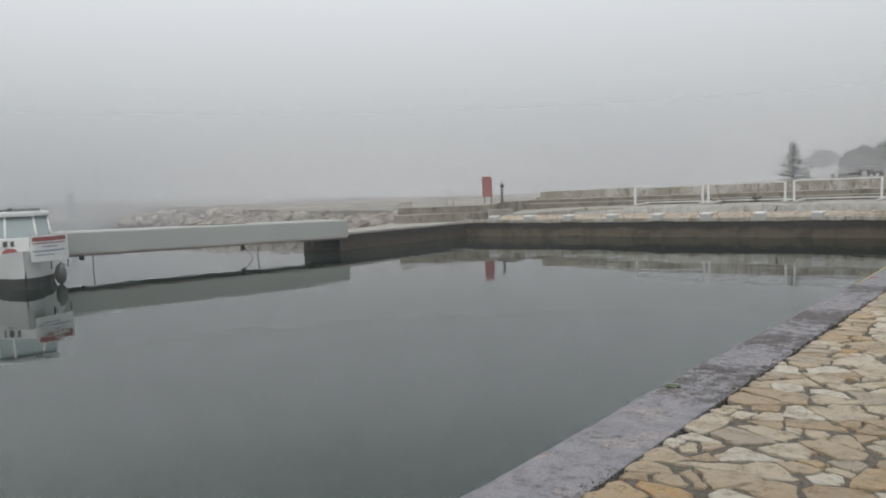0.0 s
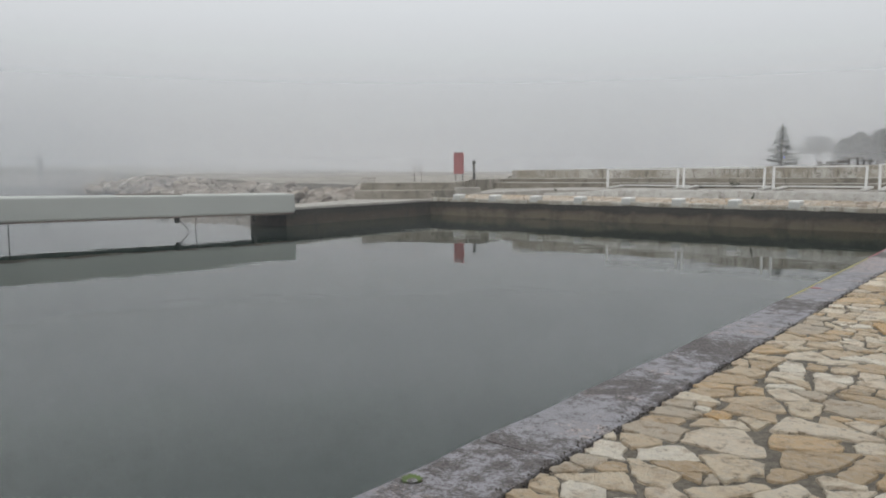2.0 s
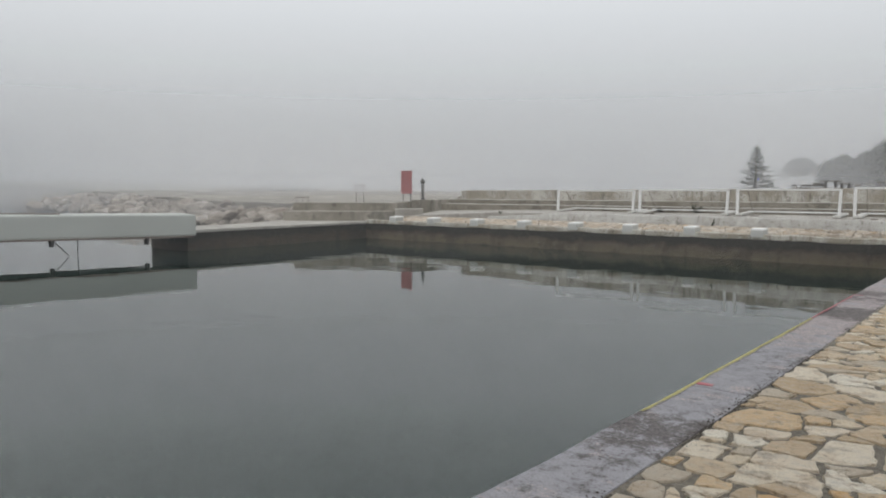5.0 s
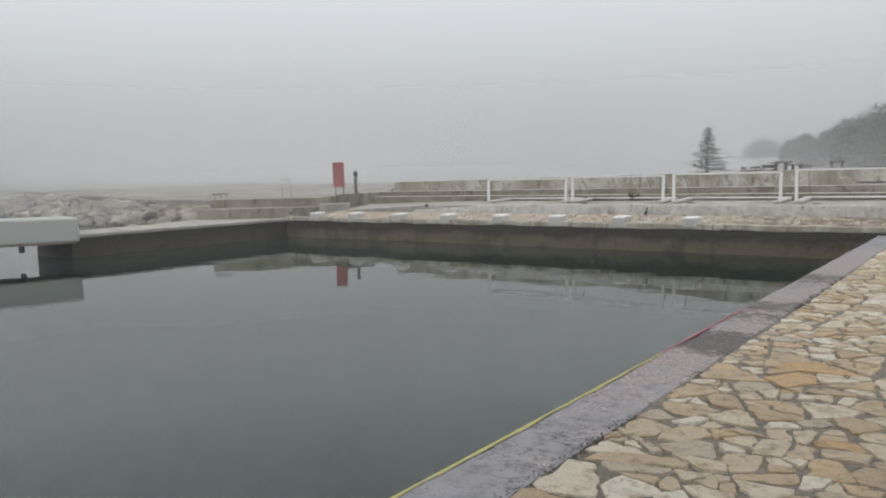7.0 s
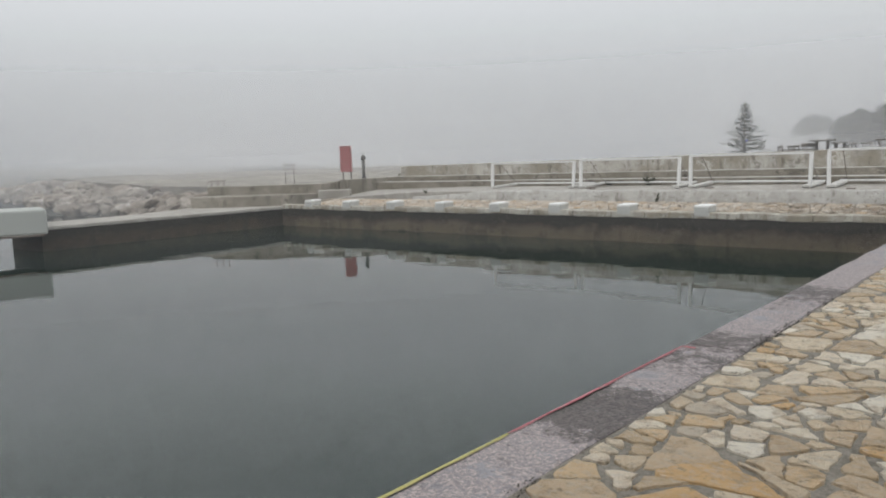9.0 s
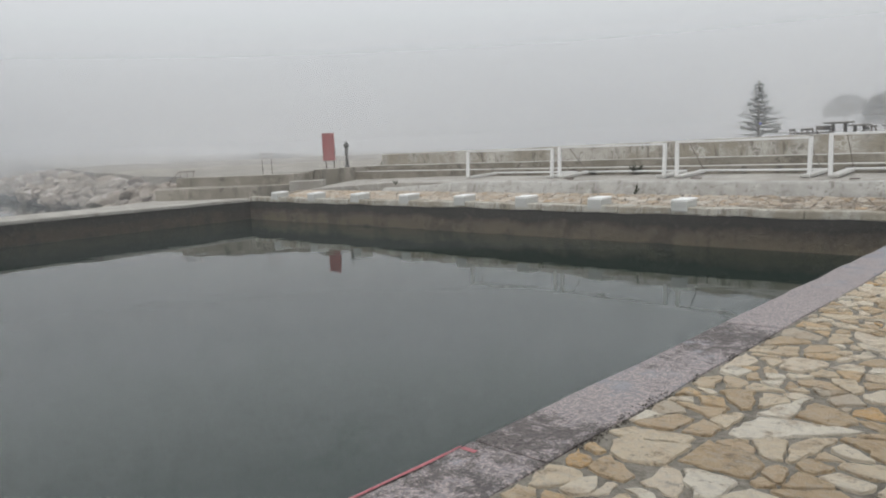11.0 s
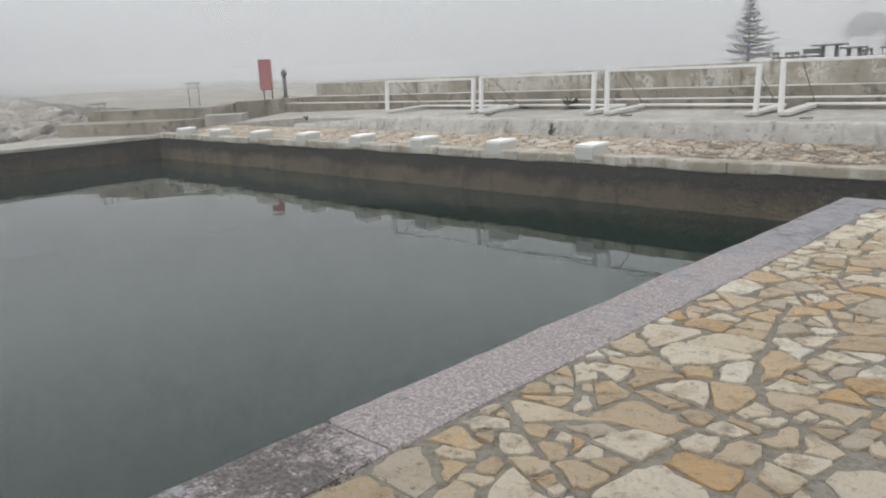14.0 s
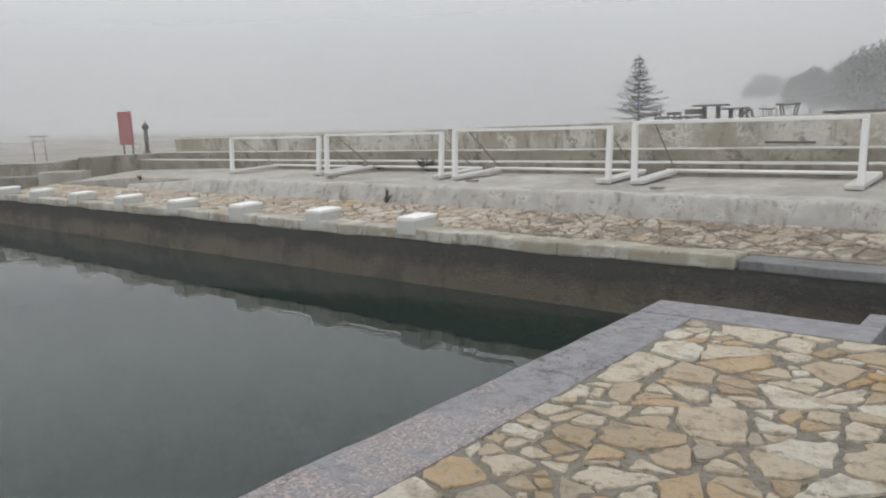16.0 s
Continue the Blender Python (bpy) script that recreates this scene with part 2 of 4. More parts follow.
M_FARCOP = concrete("chipped_coping_concrete", (0.50, 0.48, 0.43), (0.31, 0.275, 0.215), (0.11, 0.09, 0.06), 0.75, 2.6)
M_STEP = concrete("grimy_step_concrete", (0.26, 0.235, 0.195), (0.17, 0.15, 0.115), (0.065, 0.056, 0.043), 0.85, 1.6)
M_BEAM = plain("pontoon_concrete", (0.40, 0.415, 0.39), 0.8, 0.0, 0.3, (0.33, 0.34, 0.315), 0.7)
M_GREYCOP = concrete("grey_coping_concrete", (0.20, 0.20, 0.205), (0.13, 0.127, 0.127), (0.055, 0.05, 0.045), 0.65, 2.2)
M_WHITE = plain("white_paint", (0.70, 0.70, 0.69), 0.5, 0.0, 0.22, (0.42, 0.4, 0.36))
M_BLOCK = plain("white_block_paint", (0.80, 0.80, 0.78), 0.6, 0.0, 0.2, (0.5, 0.48, 0.44))
# haze over the red sign is put into this duller red
M_RED = plain("fog_muted_red_paint", (0.31, 0.085, 0.085), 0.55, 0.0, 0.25, (0.25, 0.12, 0.11))
M_DARK = plain("dark_metal", (0.09, 0.085, 0.08), 0.6, 0.4, 0.4, (0.14, 0.1, 0.07))
M_RUST = plain("rusty_steel", (0.17, 0.14, 0.12), 0.7, 0.3, 0.5, (0.16, 0.09, 0.05))
M_GRIT = plain("dark_grit", (0.06, 0.053, 0.045), 0.95, 0.0, 0.5, (0.10, 0.085, 0.06), 6.0)
M_YELLOW = plain("yellow_line_paint", (0.36, 0.325, 0.12), 0.8, 0.0, 1.0, (0.25, 0.24, 0.22), 5.0)
M_REDLINE = plain("red_line_paint", (0.37, 0.12, 0.135), 0.75, 0.0, 0.95, (0.25, 0.21, 0.21), 3.0)


# ---- building helpers ----
def part(name, bm, mat, parent=None, label="", smooth=False):
    """One bmesh as one mesh object, under a thing or a part."""
    me = bpy.data.meshes.new(name)
    bm.to_mesh(me)
    bm.free()
    me.materials.append(mat)
    if smooth:
        for p in me.polygons:
            p.use_smooth = True
    ob = new(name, me)
    if parent is not None:
        ob.parent = parent
    if label:
        ob["label"] = label
    return ob


def empty(name, m=None):
    ob = new(name)
    if m is not None:
        ob.matrix_world = m
    return ob


def add_box(bm, lo, hi):
    vs = [bm.verts.new((x, y, z)) for x in (lo[0], hi[0]) for y in (lo[1], hi[1]) for z in (lo[2], hi[2])]
    for f in ((0, 1, 3, 2), (4, 6, 7, 5), (0, 4, 5, 1), (2, 3, 7, 6), (0, 2, 6, 4), (1, 5, 7, 3)):
        bm.faces.new([vs[i] for i in f])
    return vs


def add_prism(bm, ring, z0, z1):
    """A solid over a plan outline; z0 and z1 are numbers or one height per corner."""
    n = len(ring)
    z0 = z0 if isinstance(z0, (list, tuple)) else [z0] * n
    z1 = z1 if isinstance(z1, (list, tuple)) else [z1] * n
    a = [bm.verts.new((x, y, z)) for (x, y), z in zip(ring, z0)]
    b = [bm.verts.new((x, y, z)) for (x, y), z in zip(ring, z1)]
    bm.faces.new(a[::-1])
    bm.faces.new(b)
    for i in range(n):
        j = (i + 1) % n
        bm.faces.new((a[i], a[j], b[j], b[i]))


def worn(bm, bevel=0.02, cut=0.5, amp=0.012, freq=1.3):
    """Cuts a solid into short lengths, rounds its edges and makes it uneven."""
    bmesh.ops.recalc_face_normals(bm, faces=bm.faces)
    if bevel:
        sharp = [ed for ed in bm.edges if len(ed.link_faces) == 2 and ed.calc_face_angle(0) > 0.4]
        bmesh.ops.bevel(bm, geom=sharp, offset=bevel, segments=2, profile=0.6, affect="EDGES")
    for ax in (0, 1, 2):
        vals = [v.co[ax] for v in bm.verts]
        lo, hi = min(vals), max(vals)
        k = int((hi - lo) / cut)
        for i in range(1, min(k, 90)):
            p = [0, 0, 0]
            p[ax] = lo + (hi - lo) * i / k
            d = [0, 0, 0]
            d[ax] = 1
            bmesh.ops.bisect_plane(bm, geom=bm.verts[:] + bm.edges[:] + bm.faces[:], plane_co=p, plane_no=d)
    for v in bm.verts:
        v.co += amp * noise.noise_vector(v.co * freq) + 0.4 * amp * noise.noise_vector(v.co * freq * 5)
    return bm


def add_rod(bm, a, b, r0, r1=None, sides=8):
    """A round bar from a to b."""
    r1 = r0 if r1 is None else r1
    a, b = Vector(a), Vector(b)
    m = Matrix.Translation((a + b) / 2) @ (b - a).to_track_quat("Z", "Y").to_matrix().to_4x4()
    bmesh.ops.create_cone(bm, cap_ends=True, segments=sides, radius1=r0, radius2=r1, depth=(b - a).length, matrix=m)


def rod(name, a, b, r, mat, parent, sides=8, label=""):
    bm = bmesh.new()
    add_rod(bm, a, b, r, None, sides)
    return part(name, bm, mat, parent, label, True)


def block(name, lo, hi, mat, parent=None, bevel=0.015, cut=0.5, amp=0.01, label=""):
    bm = bmesh.new()
    add_box(bm, lo, hi)
    worn(bm, bevel, cut, amp)
    return part(name, bm, mat, parent, label)


def prism(name, ring, z0, z1, mat, parent=None, bevel=0.015, cut=0.5, amp=0.01, label=""):
    bm = bmesh.new()
    add_prism(bm, ring, z0, z1)
    worn(bm, bevel, cut, amp)
    return part(name, bm, mat, parent, label)


# ---- the large structure ----
WATER_Z = -0.74
bm = bmesh.new()
bmesh.ops.create_grid(bm, x_segments=2, y_segments=2, size=900, matrix=Matrix.Translation((0, 0, WATER_Z)))
tagged(part("water", bm, M_WATER), "still dark green seawater in harbour and pool", "water", kind="structure")

# near quay: mortar bed, its wall and coping
quay = tagged(block("pavement", (0.36, -9, -1.6), (40, 26.46, -0.012), M_MORTAR, None, 0.0, 2.0, 0.004), "mortar bed of the stone-paved pool quay", "pavement", kind="structure")
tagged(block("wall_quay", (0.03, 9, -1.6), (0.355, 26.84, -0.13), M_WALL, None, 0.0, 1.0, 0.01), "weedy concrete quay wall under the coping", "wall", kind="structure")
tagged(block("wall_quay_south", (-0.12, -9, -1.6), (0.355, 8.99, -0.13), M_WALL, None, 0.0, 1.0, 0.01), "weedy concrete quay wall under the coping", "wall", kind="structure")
coping = tagged(empty("coping"), "worn grey-violet painted concrete coping of the pool quay", "coping", kind="structure")
def along(y, knots):
    """A value that runs straight between knots (y, value)."""
    return float(np.interp(y, [k[0] for k in knots], [k[1] for k in knots]))


OUTER = [(-9, -0.2), (6, -0.17), (10.5, -0.05), (18, -0.025), (27, 0.0)]
INNER = [(-9, 0.25), (3, 0.285), (9, 0.37), (16, 0.43), (27, 0.44)]
ys = [-9, -2.2, 4.9, 11.08, 17.0, 20.1]
for y0, y1 in zip(ys, ys[1:] + [26.44]):
    ring = [(along(y0, OUTER), y0 + 0.003), (along(y0, INNER), y0 + 0.003), (along(y1, INNER), y1 - 0.003), (along(y1, OUTER), y1 - 0.003)]
    prism("coping_stone", ring, -0.15, 0.0, M_COPING, coping, 0.022, 0.12, 0.012)
block("coping_stone", (0.0, 26.445, -0.15), (1.62, 26.88, 0.0), M_COPING, coping, 0.018, 0.22, 0.007)
block("coping_stone", (1.46, 26.884, -0.15), (1.62, 27.25, 0.0), M_COPING, coping, 0.018, 0.22, 0.007)
tagged(block("wall_channel", (0.36, 26.42, -1.6), (1.6, 26.84, -0.152), M_WALL, None, 0.0, 0.8, 0.01), "weedy concrete wall of the narrow channel", "wall", kind="structure")
tagged(block("wall_channel_end", (1.5, 26.85, -1.6), (40, 28.84, -0.16), M_WALL, None, 0.0, 0.8, 0.01), "low weedy concrete ledge closing the channel", "wall", kind="structure")

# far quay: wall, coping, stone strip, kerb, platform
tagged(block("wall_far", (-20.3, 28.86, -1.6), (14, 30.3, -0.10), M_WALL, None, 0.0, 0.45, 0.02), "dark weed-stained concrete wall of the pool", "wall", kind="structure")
far_coping = tagged(empty("far_coping"), "whitewashed chipped concrete coping of the far pool edge", "coping", kind="structure")
xs = [-20.28, -18.2, -16.2, -14.15, -12.1, -10.1, -8.1, -6.05, -4.05, -2.2]
for x0, x1 in zip(xs, xs[1:] + [-0.06]):
    block("coping_stone", (x0 + 0.006, 28.83, -0.12), (x1 - 0.006, 29.22, 0.035), M_FARCOP, far_coping, 0.03, 0.14, 0.032)
block("coping_stone", (-0.045, 28.825, -0.10), (2.4, 29.42, 0.0), M_GREYCOP, far_coping, 0.02, 0.25, 0.008)
block("coping_stone", (2.41, 28.825, -0.10), (14, 29.42, 0.0), M_GREYCOP, far_coping, 0.02, 0.5, 0.008)
strip = tagged(prism("far_pavement", [(-19.5, 29.2), (14, 29.2), (14, 30.4), (-19.5, 30.4)], -0.5, [0.01, 0.01, 0.17, 0.17], M_MORTAR_FAR, None, 0.0, 0.6, 0.006),
               "sloping mortar bed of the far stone strip", "pavement", kind="structure")
tagged(prism("platform", [(-19.6, 30.7), (-15.0, 30.6), (14, 30.6), (14, 34.9), (-19.8, 34.9)], -0.5, [0.16, 0.42, 0.43, 0.56, 0.47], M_DECK, None, 0.03, 0.5, 0.014),
       "pale weathered concrete platform beside the pool", "platform", kind="structure")
bm = bmesh.new()
add_box(bm, (-15.2, 30.3, 0.08), (14, 30.75, 0.462))
for v in bm.verts:
    if v.co.y < 30.5 and v.co.z > 0.3:
        v.co.y += 0.13
worn(bm, 0.05, 0.22, 0.035, 1.9)
for v in bm.verts:
    if v.co.x < -11.5 and v.co.z > 0.15:
        v.co.z -= 0.2 * min(1.0, (-11.5 - v.co.x) / 3.4) * (v.co.z - 0.15) / 0.31
tagged(part("kerb", bm, M_KERB, None, "", True), "whitewashed chipped concrete kerb of the platform", "kerb", kind="structure")

# terrace steps and parapet
steps = tagged(empty("terrace_steps"), "two long stained concrete seating steps", "steps", kind="structure")
prism("step", [(-19.75, 33.2), (14, 33.2), (14, 34.9), (-19.8, 34.9)], 0.3, [0.64, 0.72, 0.72, 0.64], M_STEP, steps, 0.02, 0.5, 0.014)
prism("step", [(-19.78, 33.78), (14, 33.78), (14, 34.9), (-19.8, 34.9)], 0.6, [0.83, 0.94, 0.94, 0.83], M_STEP, steps, 0.02, 0.5, 0.014)
# treads get a paler concrete: skylight on their tops put into the colour
for y0, y1, za, zb in ((33.215, 33.76, 0.64, 0.72), (33.795, 34.28, 0.83, 0.94)):
    prism("tread", [(-19.72, y0), (14, y0), (14, y1), (-19.72, y1)], [za - 0.02, zb - 0.02, zb - 0.02, za - 0.02], [za + 0.012, zb + 0.012, zb + 0.012, za + 0.012], M_PALE, steps, 0.006, 0.4, 0.006, "tread paled for the skylight on it")
tagged(prism("wall_parapet", [(-19.4, 34.3), (0, 34.3), (14, 34.3), (14, 34.62), (0, 34.62), (-19.4, 34.62)], 0.7, [1.23, 1.40, 1.52, 1.52, 1.40, 1.23], M_PARAPET, None, 0.02, 0.4, 0.014),
       "stained plastered parapet wall above the seating steps", "wall", kind="structure")
tagged(prism("wall_side", [(-19.6, 31.5), (-19.82, 34.85), (-20.25, 34.85), (-20.05, 31.5)], 0.0, 0.82, M_TERRACE, None, 0.02, 0.4, 0.012), "low stained concrete side wall of the platform", "wall", kind="structure")
tagged(prism("bench_block", [(-19.95, 30.3), (-19.05, 31.1), (-19.5, 31.6), (-20.4, 30.8)], 0.0, 0.46, M_DECK, None, 0.02, 0.4, 0.012), "low pale concrete block at the platform corner", "block")

# mole on the seaward side, its steps
tagged(prism("mole", [(-20.28, 20.4), (-20.28, 30.2), (-25.5, 30.2), (-23.6, 26.6), (-22.5, 24), (-22.45, 20.4)], -1.6, -0.12, M_MOLE, None, 0.0, 0.6, 0.015), "dark weedy concrete mole of the pool", "mole", kind="structure")
tagged(prism("mole_top", [(-20.25, 20.42), (-20.25, 30.0), (-25.4, 30.0), (-23.5, 26.6), (-22.5, 24), (-22.4, 20.42)], -0.14, -0.03, M_DECK, None, 0.03, 0.5, 0.012), "pale concrete walkway on top of the mole", "walkway", kind="structure")
mole_steps = tagged(empty("mole_steps"), "low stained concrete steps along the mole", "steps", kind="structure")
prism("step", [(-23.3, 27.0), (-20.35, 29.25), (-20.1, 31.0), (-24.4, 28.5)], -0.1, 0.36, M_TERRACE, mole_steps, 0.02, 0.5, 0.012)
prism("step", [(-24.2, 28.3), (-20.2, 30.7), (-20.2, 31.5), (-24.8, 29.0)], -0.1, 0.70, M_TERRACE, mole_steps, 0.02, 0.5, 0.012)

# pontoon bridge over the pool's mouth
bx, by = -0.313, -0.95
def beam_at(s, w, z):
    return (-19.7 + bx * s + by * w, 20.35 + by * s - bx * w, z)
bm = bmesh.new()
ring = [beam_at(s, w, 0)[:2] for s, w in ((0, 0), (34, 0), (34, 1.9), (0, 1.9))]
add_prism(bm, ring, [-0.2, 0.04, 0.04, -0.2], [0.49, 0.93, 0.93, 0.49])
worn(bm, 0.06, 0.8, 0.01)
bridge = tagged(part("pontoon_bridge", bm, M_BEAM), "long grey concrete walkway beam spanning the pool mouth", "bridge", kind="structure")
# thin dark flange along the beam's lower edge
bm = bmesh.new()
add_prism(bm, [beam_at(s, w, 0)[:2] for s, w in ((0.1, -0.03), (33.9, -0.03), (33.9, 0.2), (0.1, 0.2))], [-0.245, -0.01, -0.01, -0.245], [-0.19, 0.05, 0.05, -0.19])
worn(bm, 0.01, 0.8, 0.012, 2.0)
part("edge_strip", bm, M_RUST, bridge, "dark flange strip under the beam's edge")

# land behind
M_LAND = concrete("terrace_gravel", (0.29, 0.265, 0.225), (0.21, 0.19, 0.155), (0.12, 0.105, 0.08), 0.5, 0.6)
tagged(prism("ground", [(-19.9, 34.64), (14, 34.64), (14, 28.0), (160, 20), (160, 260), (-30, 260), (-22, 60)], -1.5, 0.95, M_LAND, None, 0.0, 6.0, 0.03), "pale gravelly upper terrace ground", "ground", kind="structure")
tagged(prism("breakwater_top", [(-20.1, 31.4), (-19.86, 34.9), (-21.5, 60), (-60, 62), (-110, 58), (-110, 44), (-72, 39), (-45, 34), (-27, 32), (-24.4, 30.5)], -1.5, [0.72, 0.74, 0.85, 1.2, 2.1, 2.0, 1.35, 0.75, 0.45, 0.4], M_LAND, None, 0.0, 3.0, 0.12),
       "pale stony top of the breakwater", "ground", kind="structure")

# ---- goals, starting blocks and fittings on the far quay ----
def make_goal():
    """A water polo goal that stands on its floats: 3 m wide, 0.9 m high."""
    g = empty("water_polo_goal")
    W, H = 3.07, 0.865
    for name, x, lean in (("post", 0.0, -0.015), ("post", W, 0.012)):
        bm = bmesh.new()
        add_box(bm, (x - 0.04, -0.04, 0.0), (x + 0.04, 0.04, H))
        for v in bm.verts:
            v.co.y += 0.06 * v.co.z
            v.co.x += lean * v.co.z
        worn(bm, 0.008, 0.4, 0.003)
        part(name, bm, M_WHITE, g)
    bm = bmesh.new()
    add_box(bm, (-0.05, 0.03, H + 0.0), (W + 0.05, 0.08, H + 0.05))
    worn(bm, 0.008, 0.5, 0.004)
    part("crossbar", bm, M_WHITE, g)
    for x in (0.07, W - 0.07):
        bm = bmesh.new()
        add_box(bm, (x - 0.11, -0.07, 0.006), (x + 0.11, 1.22, 0.075))
        for v in bm.verts:
            v.co.z += 0.045 * v.co.y
        worn(bm, 0.025, 0.35, 0.006)
        part("float", bm, M_FLOAT, g, "grimy white float")
    rod("back_bar", (-0.02, 1.25, 0.115), (W + 0.02, 1.25, 0.115), 0.028, M_WHITE, g)
    for x0, x1 in ((0.30, 0.16), (W - 0.05, W - 0.12)):
        rod("brace", (x0, 0.06, H), (x1, 1.12, 0.16), 0.010, M_RUST, g, 6, "thin rusty steel brace")
    return tagged(g, "white-painted water polo goal standing on its floats", "goal", "stored water polo goals")


M_FLOAT = plain("grimy_white_paint", (0.50, 0.49, 0.465), 0.7, 0.0, 0.6, (0.34, 0.32, 0.28), 2.0)
goal = make_goal()
goal.matrix_world = pose(-12.86, 31.78, 0.465) @ Matrix.Diagonal((1, 1, 0.9, 1))
goal_scale = goal.scale.copy()
goal.scale = (1, 1, 1)
for gx, gz, turn, tall in ((-9.53, 0.465, 0.6, 0.93), (-6.106, 0.463, -0.8, 0.97), (-2.62, 0.463, 0.4, 1.03), (0.86, 0.463, -0.5, 1.0)):
    copy_thing(goal, pose(gx, 31.78, gz, 0, 0, turn) @ Matrix.Diagonal((1, 1, tall, 1)))
goal.scale = goal_scale


def make_block():
    """A starting block: a white concrete box that laps over the coping's edge, its top falling forward."""
    b = empty("starting_block")
    bm = bmesh.new()
    add_prism(bm, [(0.006, 0.006), (0.364, 0.006), (0.364, 0.43), (0.006, 0.43)], [0.0] * 4, [0.125, 0.125, 0.14, 0.14])
    worn(bm, 0.012, 0.2, 0.004)
    part("block_body", bm, M_FARBLOCK, b, "white painted body greyed for shade and stains")
    bm = bmesh.new()
    add_prism(bm, [(0, 0), (0.37, 0), (0.37, 0.44), (0, 0.44)], [0.124, 0.124, 0.139, 0.139], [0.17, 0.17, 0.185, 0.185])
    worn(bm, 0.012, 0.2, 0.004)
    part("top_slab", bm, M_BLOCK, b)
    bm = bmesh.new()
    add_prism(bm, [(0.006, -0.022), (0.364, -0.022), (0.364, 0.02), (0.006, 0.02)], -0.08, 0.122)
    worn(bm, 0.01, 0.2, 0.004)
    part("front_face", bm, M_FARBLOCK, b, "white block front greyed for shade and stains")
    return tagged(b, "small white-painted concrete starting block on the coping", "starting block", "row of starting blocks")


# sides and fronts greyer than the top slab: shade and stains in the paint
M_FARBLOCK = plain("shaded_stained_block_paint", (0.47, 0.47, 0.45), 0.65, 0.0, 0.4, (0.38, 0.36, 0.32))
sb = make_block()
sb.matrix_world = pose(-18.95, 28.84, 0.03)
for i, bx0 in enumerate((-16.98, -14.92, -12.86, -10.8, -8.82, -6.80, -4.80)):
    copy_thing(sb, pose(bx0, 28.84 + 0.008 * ((i * 7) % 3 - 1), 0.03, 0, 0, ((i * 5) % 3 - 1) * 0.8))


def sign_board():
    s_ob = empty("sign_board", pose(-23.32, 34.6, 0.72, 0, 0, 18))
    bm = bmesh.new()
    add_box(bm, (0, -0.02, 0.36), (0.5, 0.03, 1.46))
    worn(bm, 0.006, 0.3, 0.004)
    part("panel", bm, M_RED, s_ob, "red sheet panel muted for the fog")
    bm = bmesh.new()
    for lo, hi in (((-0.025, -0.035, 0.34), (0.525, 0.045, 0.375)), ((-0.025, -0.035, 1.445), (0.525, 0.045, 1.48)), ((-0.03, -0.035, 0.37), (0.0, 0.045, 1.45)), ((0.5, -0.035, 0.37), (0.53, 0.045, 1.45))):
        add_box(bm, lo, hi)
    part("rim", bm, M_RED, s_ob)
    for x in (0.05, 0.45):
        rod("leg", (x, 0.06, -0.02), (x, 0.06, 1.3), 0.028, M_RUST, s_ob)
    return tagged(s_ob, "red sign board, muted for the fog, on two rusty legs", "sign")


sign_board()


def beacon_post():
    b = empty("bollard_post", pose(-22.27, 34.96, 0.72))
    rod("shaft", (0, 0, 0), (0, 0, 0.82), 0.07, M_DARK, b, 12)
    rod("foot", (0, 0, 0), (0, 0, 0.12), 0.11, M_DARK, b, 12)
    bm = bmesh.new()
    bmesh.ops.create_uvsphere(bm, u_segments=14, v_segments=8, radius=0.115, matrix=Matrix.Translation((0, 0, 0.93)) @ Matrix.Diagonal((1, 1, 1.05, 1)))
    part("head", bm, M_DARK, b, "", True)
    rod("pin", (0.02, 0, 1.05), (0.02, 0, 1.12), 0.03, M_DARK, b)
    return tagged(b, "dark metal post with a rounded head", "post")


beacon_post()


def goalpost_frame(name, p, q, z0, h, label, back=0.0):
    f = empty(name, Matrix.Translation((*p, z0)))
    d = Vector((q[0] - p[0], q[1] - p[1], 0))
    rod("upright", (0, 0, -0.02), (0, 0, h), 0.016, M_RUST, f)
    rod("upright", d + Vector((0, 0, -0.02)), d + Vector((0, 0, h)), 0.016, M_RUST, f)
    u = d.normalized() * 0.1
    rod("crossbar", -u + Vector((0, 0, h)), d + u + Vector((0, 0, h)), 0.017, M_RUST, f)
    rod("rail", Vector((0, 0, h * 0.8)), d + Vector((0, 0, h * 0.8)), 0.010, M_RUST, f)
    return tagged(f, label, "frame")


goalpost_frame("metal_gantry", (-23.79, 31.84), (-23.55, 32.11), 0.66, 0.80, "thin rusty steel frame standing on the breakwater")


def handrail():
    r = empty("handrail", pose(-24.1, 28.45, 0.35))
    for x, y in ((0, 0), (0.22, 0.15), (0.42, 0.28)):
        rod("upright", (x, y, -0.1), (x, y, 0.58), 0.017, M_RUST, r)
    rod("top_rail", (-0.08, -0.05, 0.58), (0.5, 0.33, 0.59), 0.016, M_RUST, r)
    rod("sloping_rail", (-0.06, -0.04, 0.58), (-0.45, -0.28, 0.12), 0.012, M_RUST, r)
    return tagged(r, "short rusty steel handrail among the rocks", "handrail")


handrail()

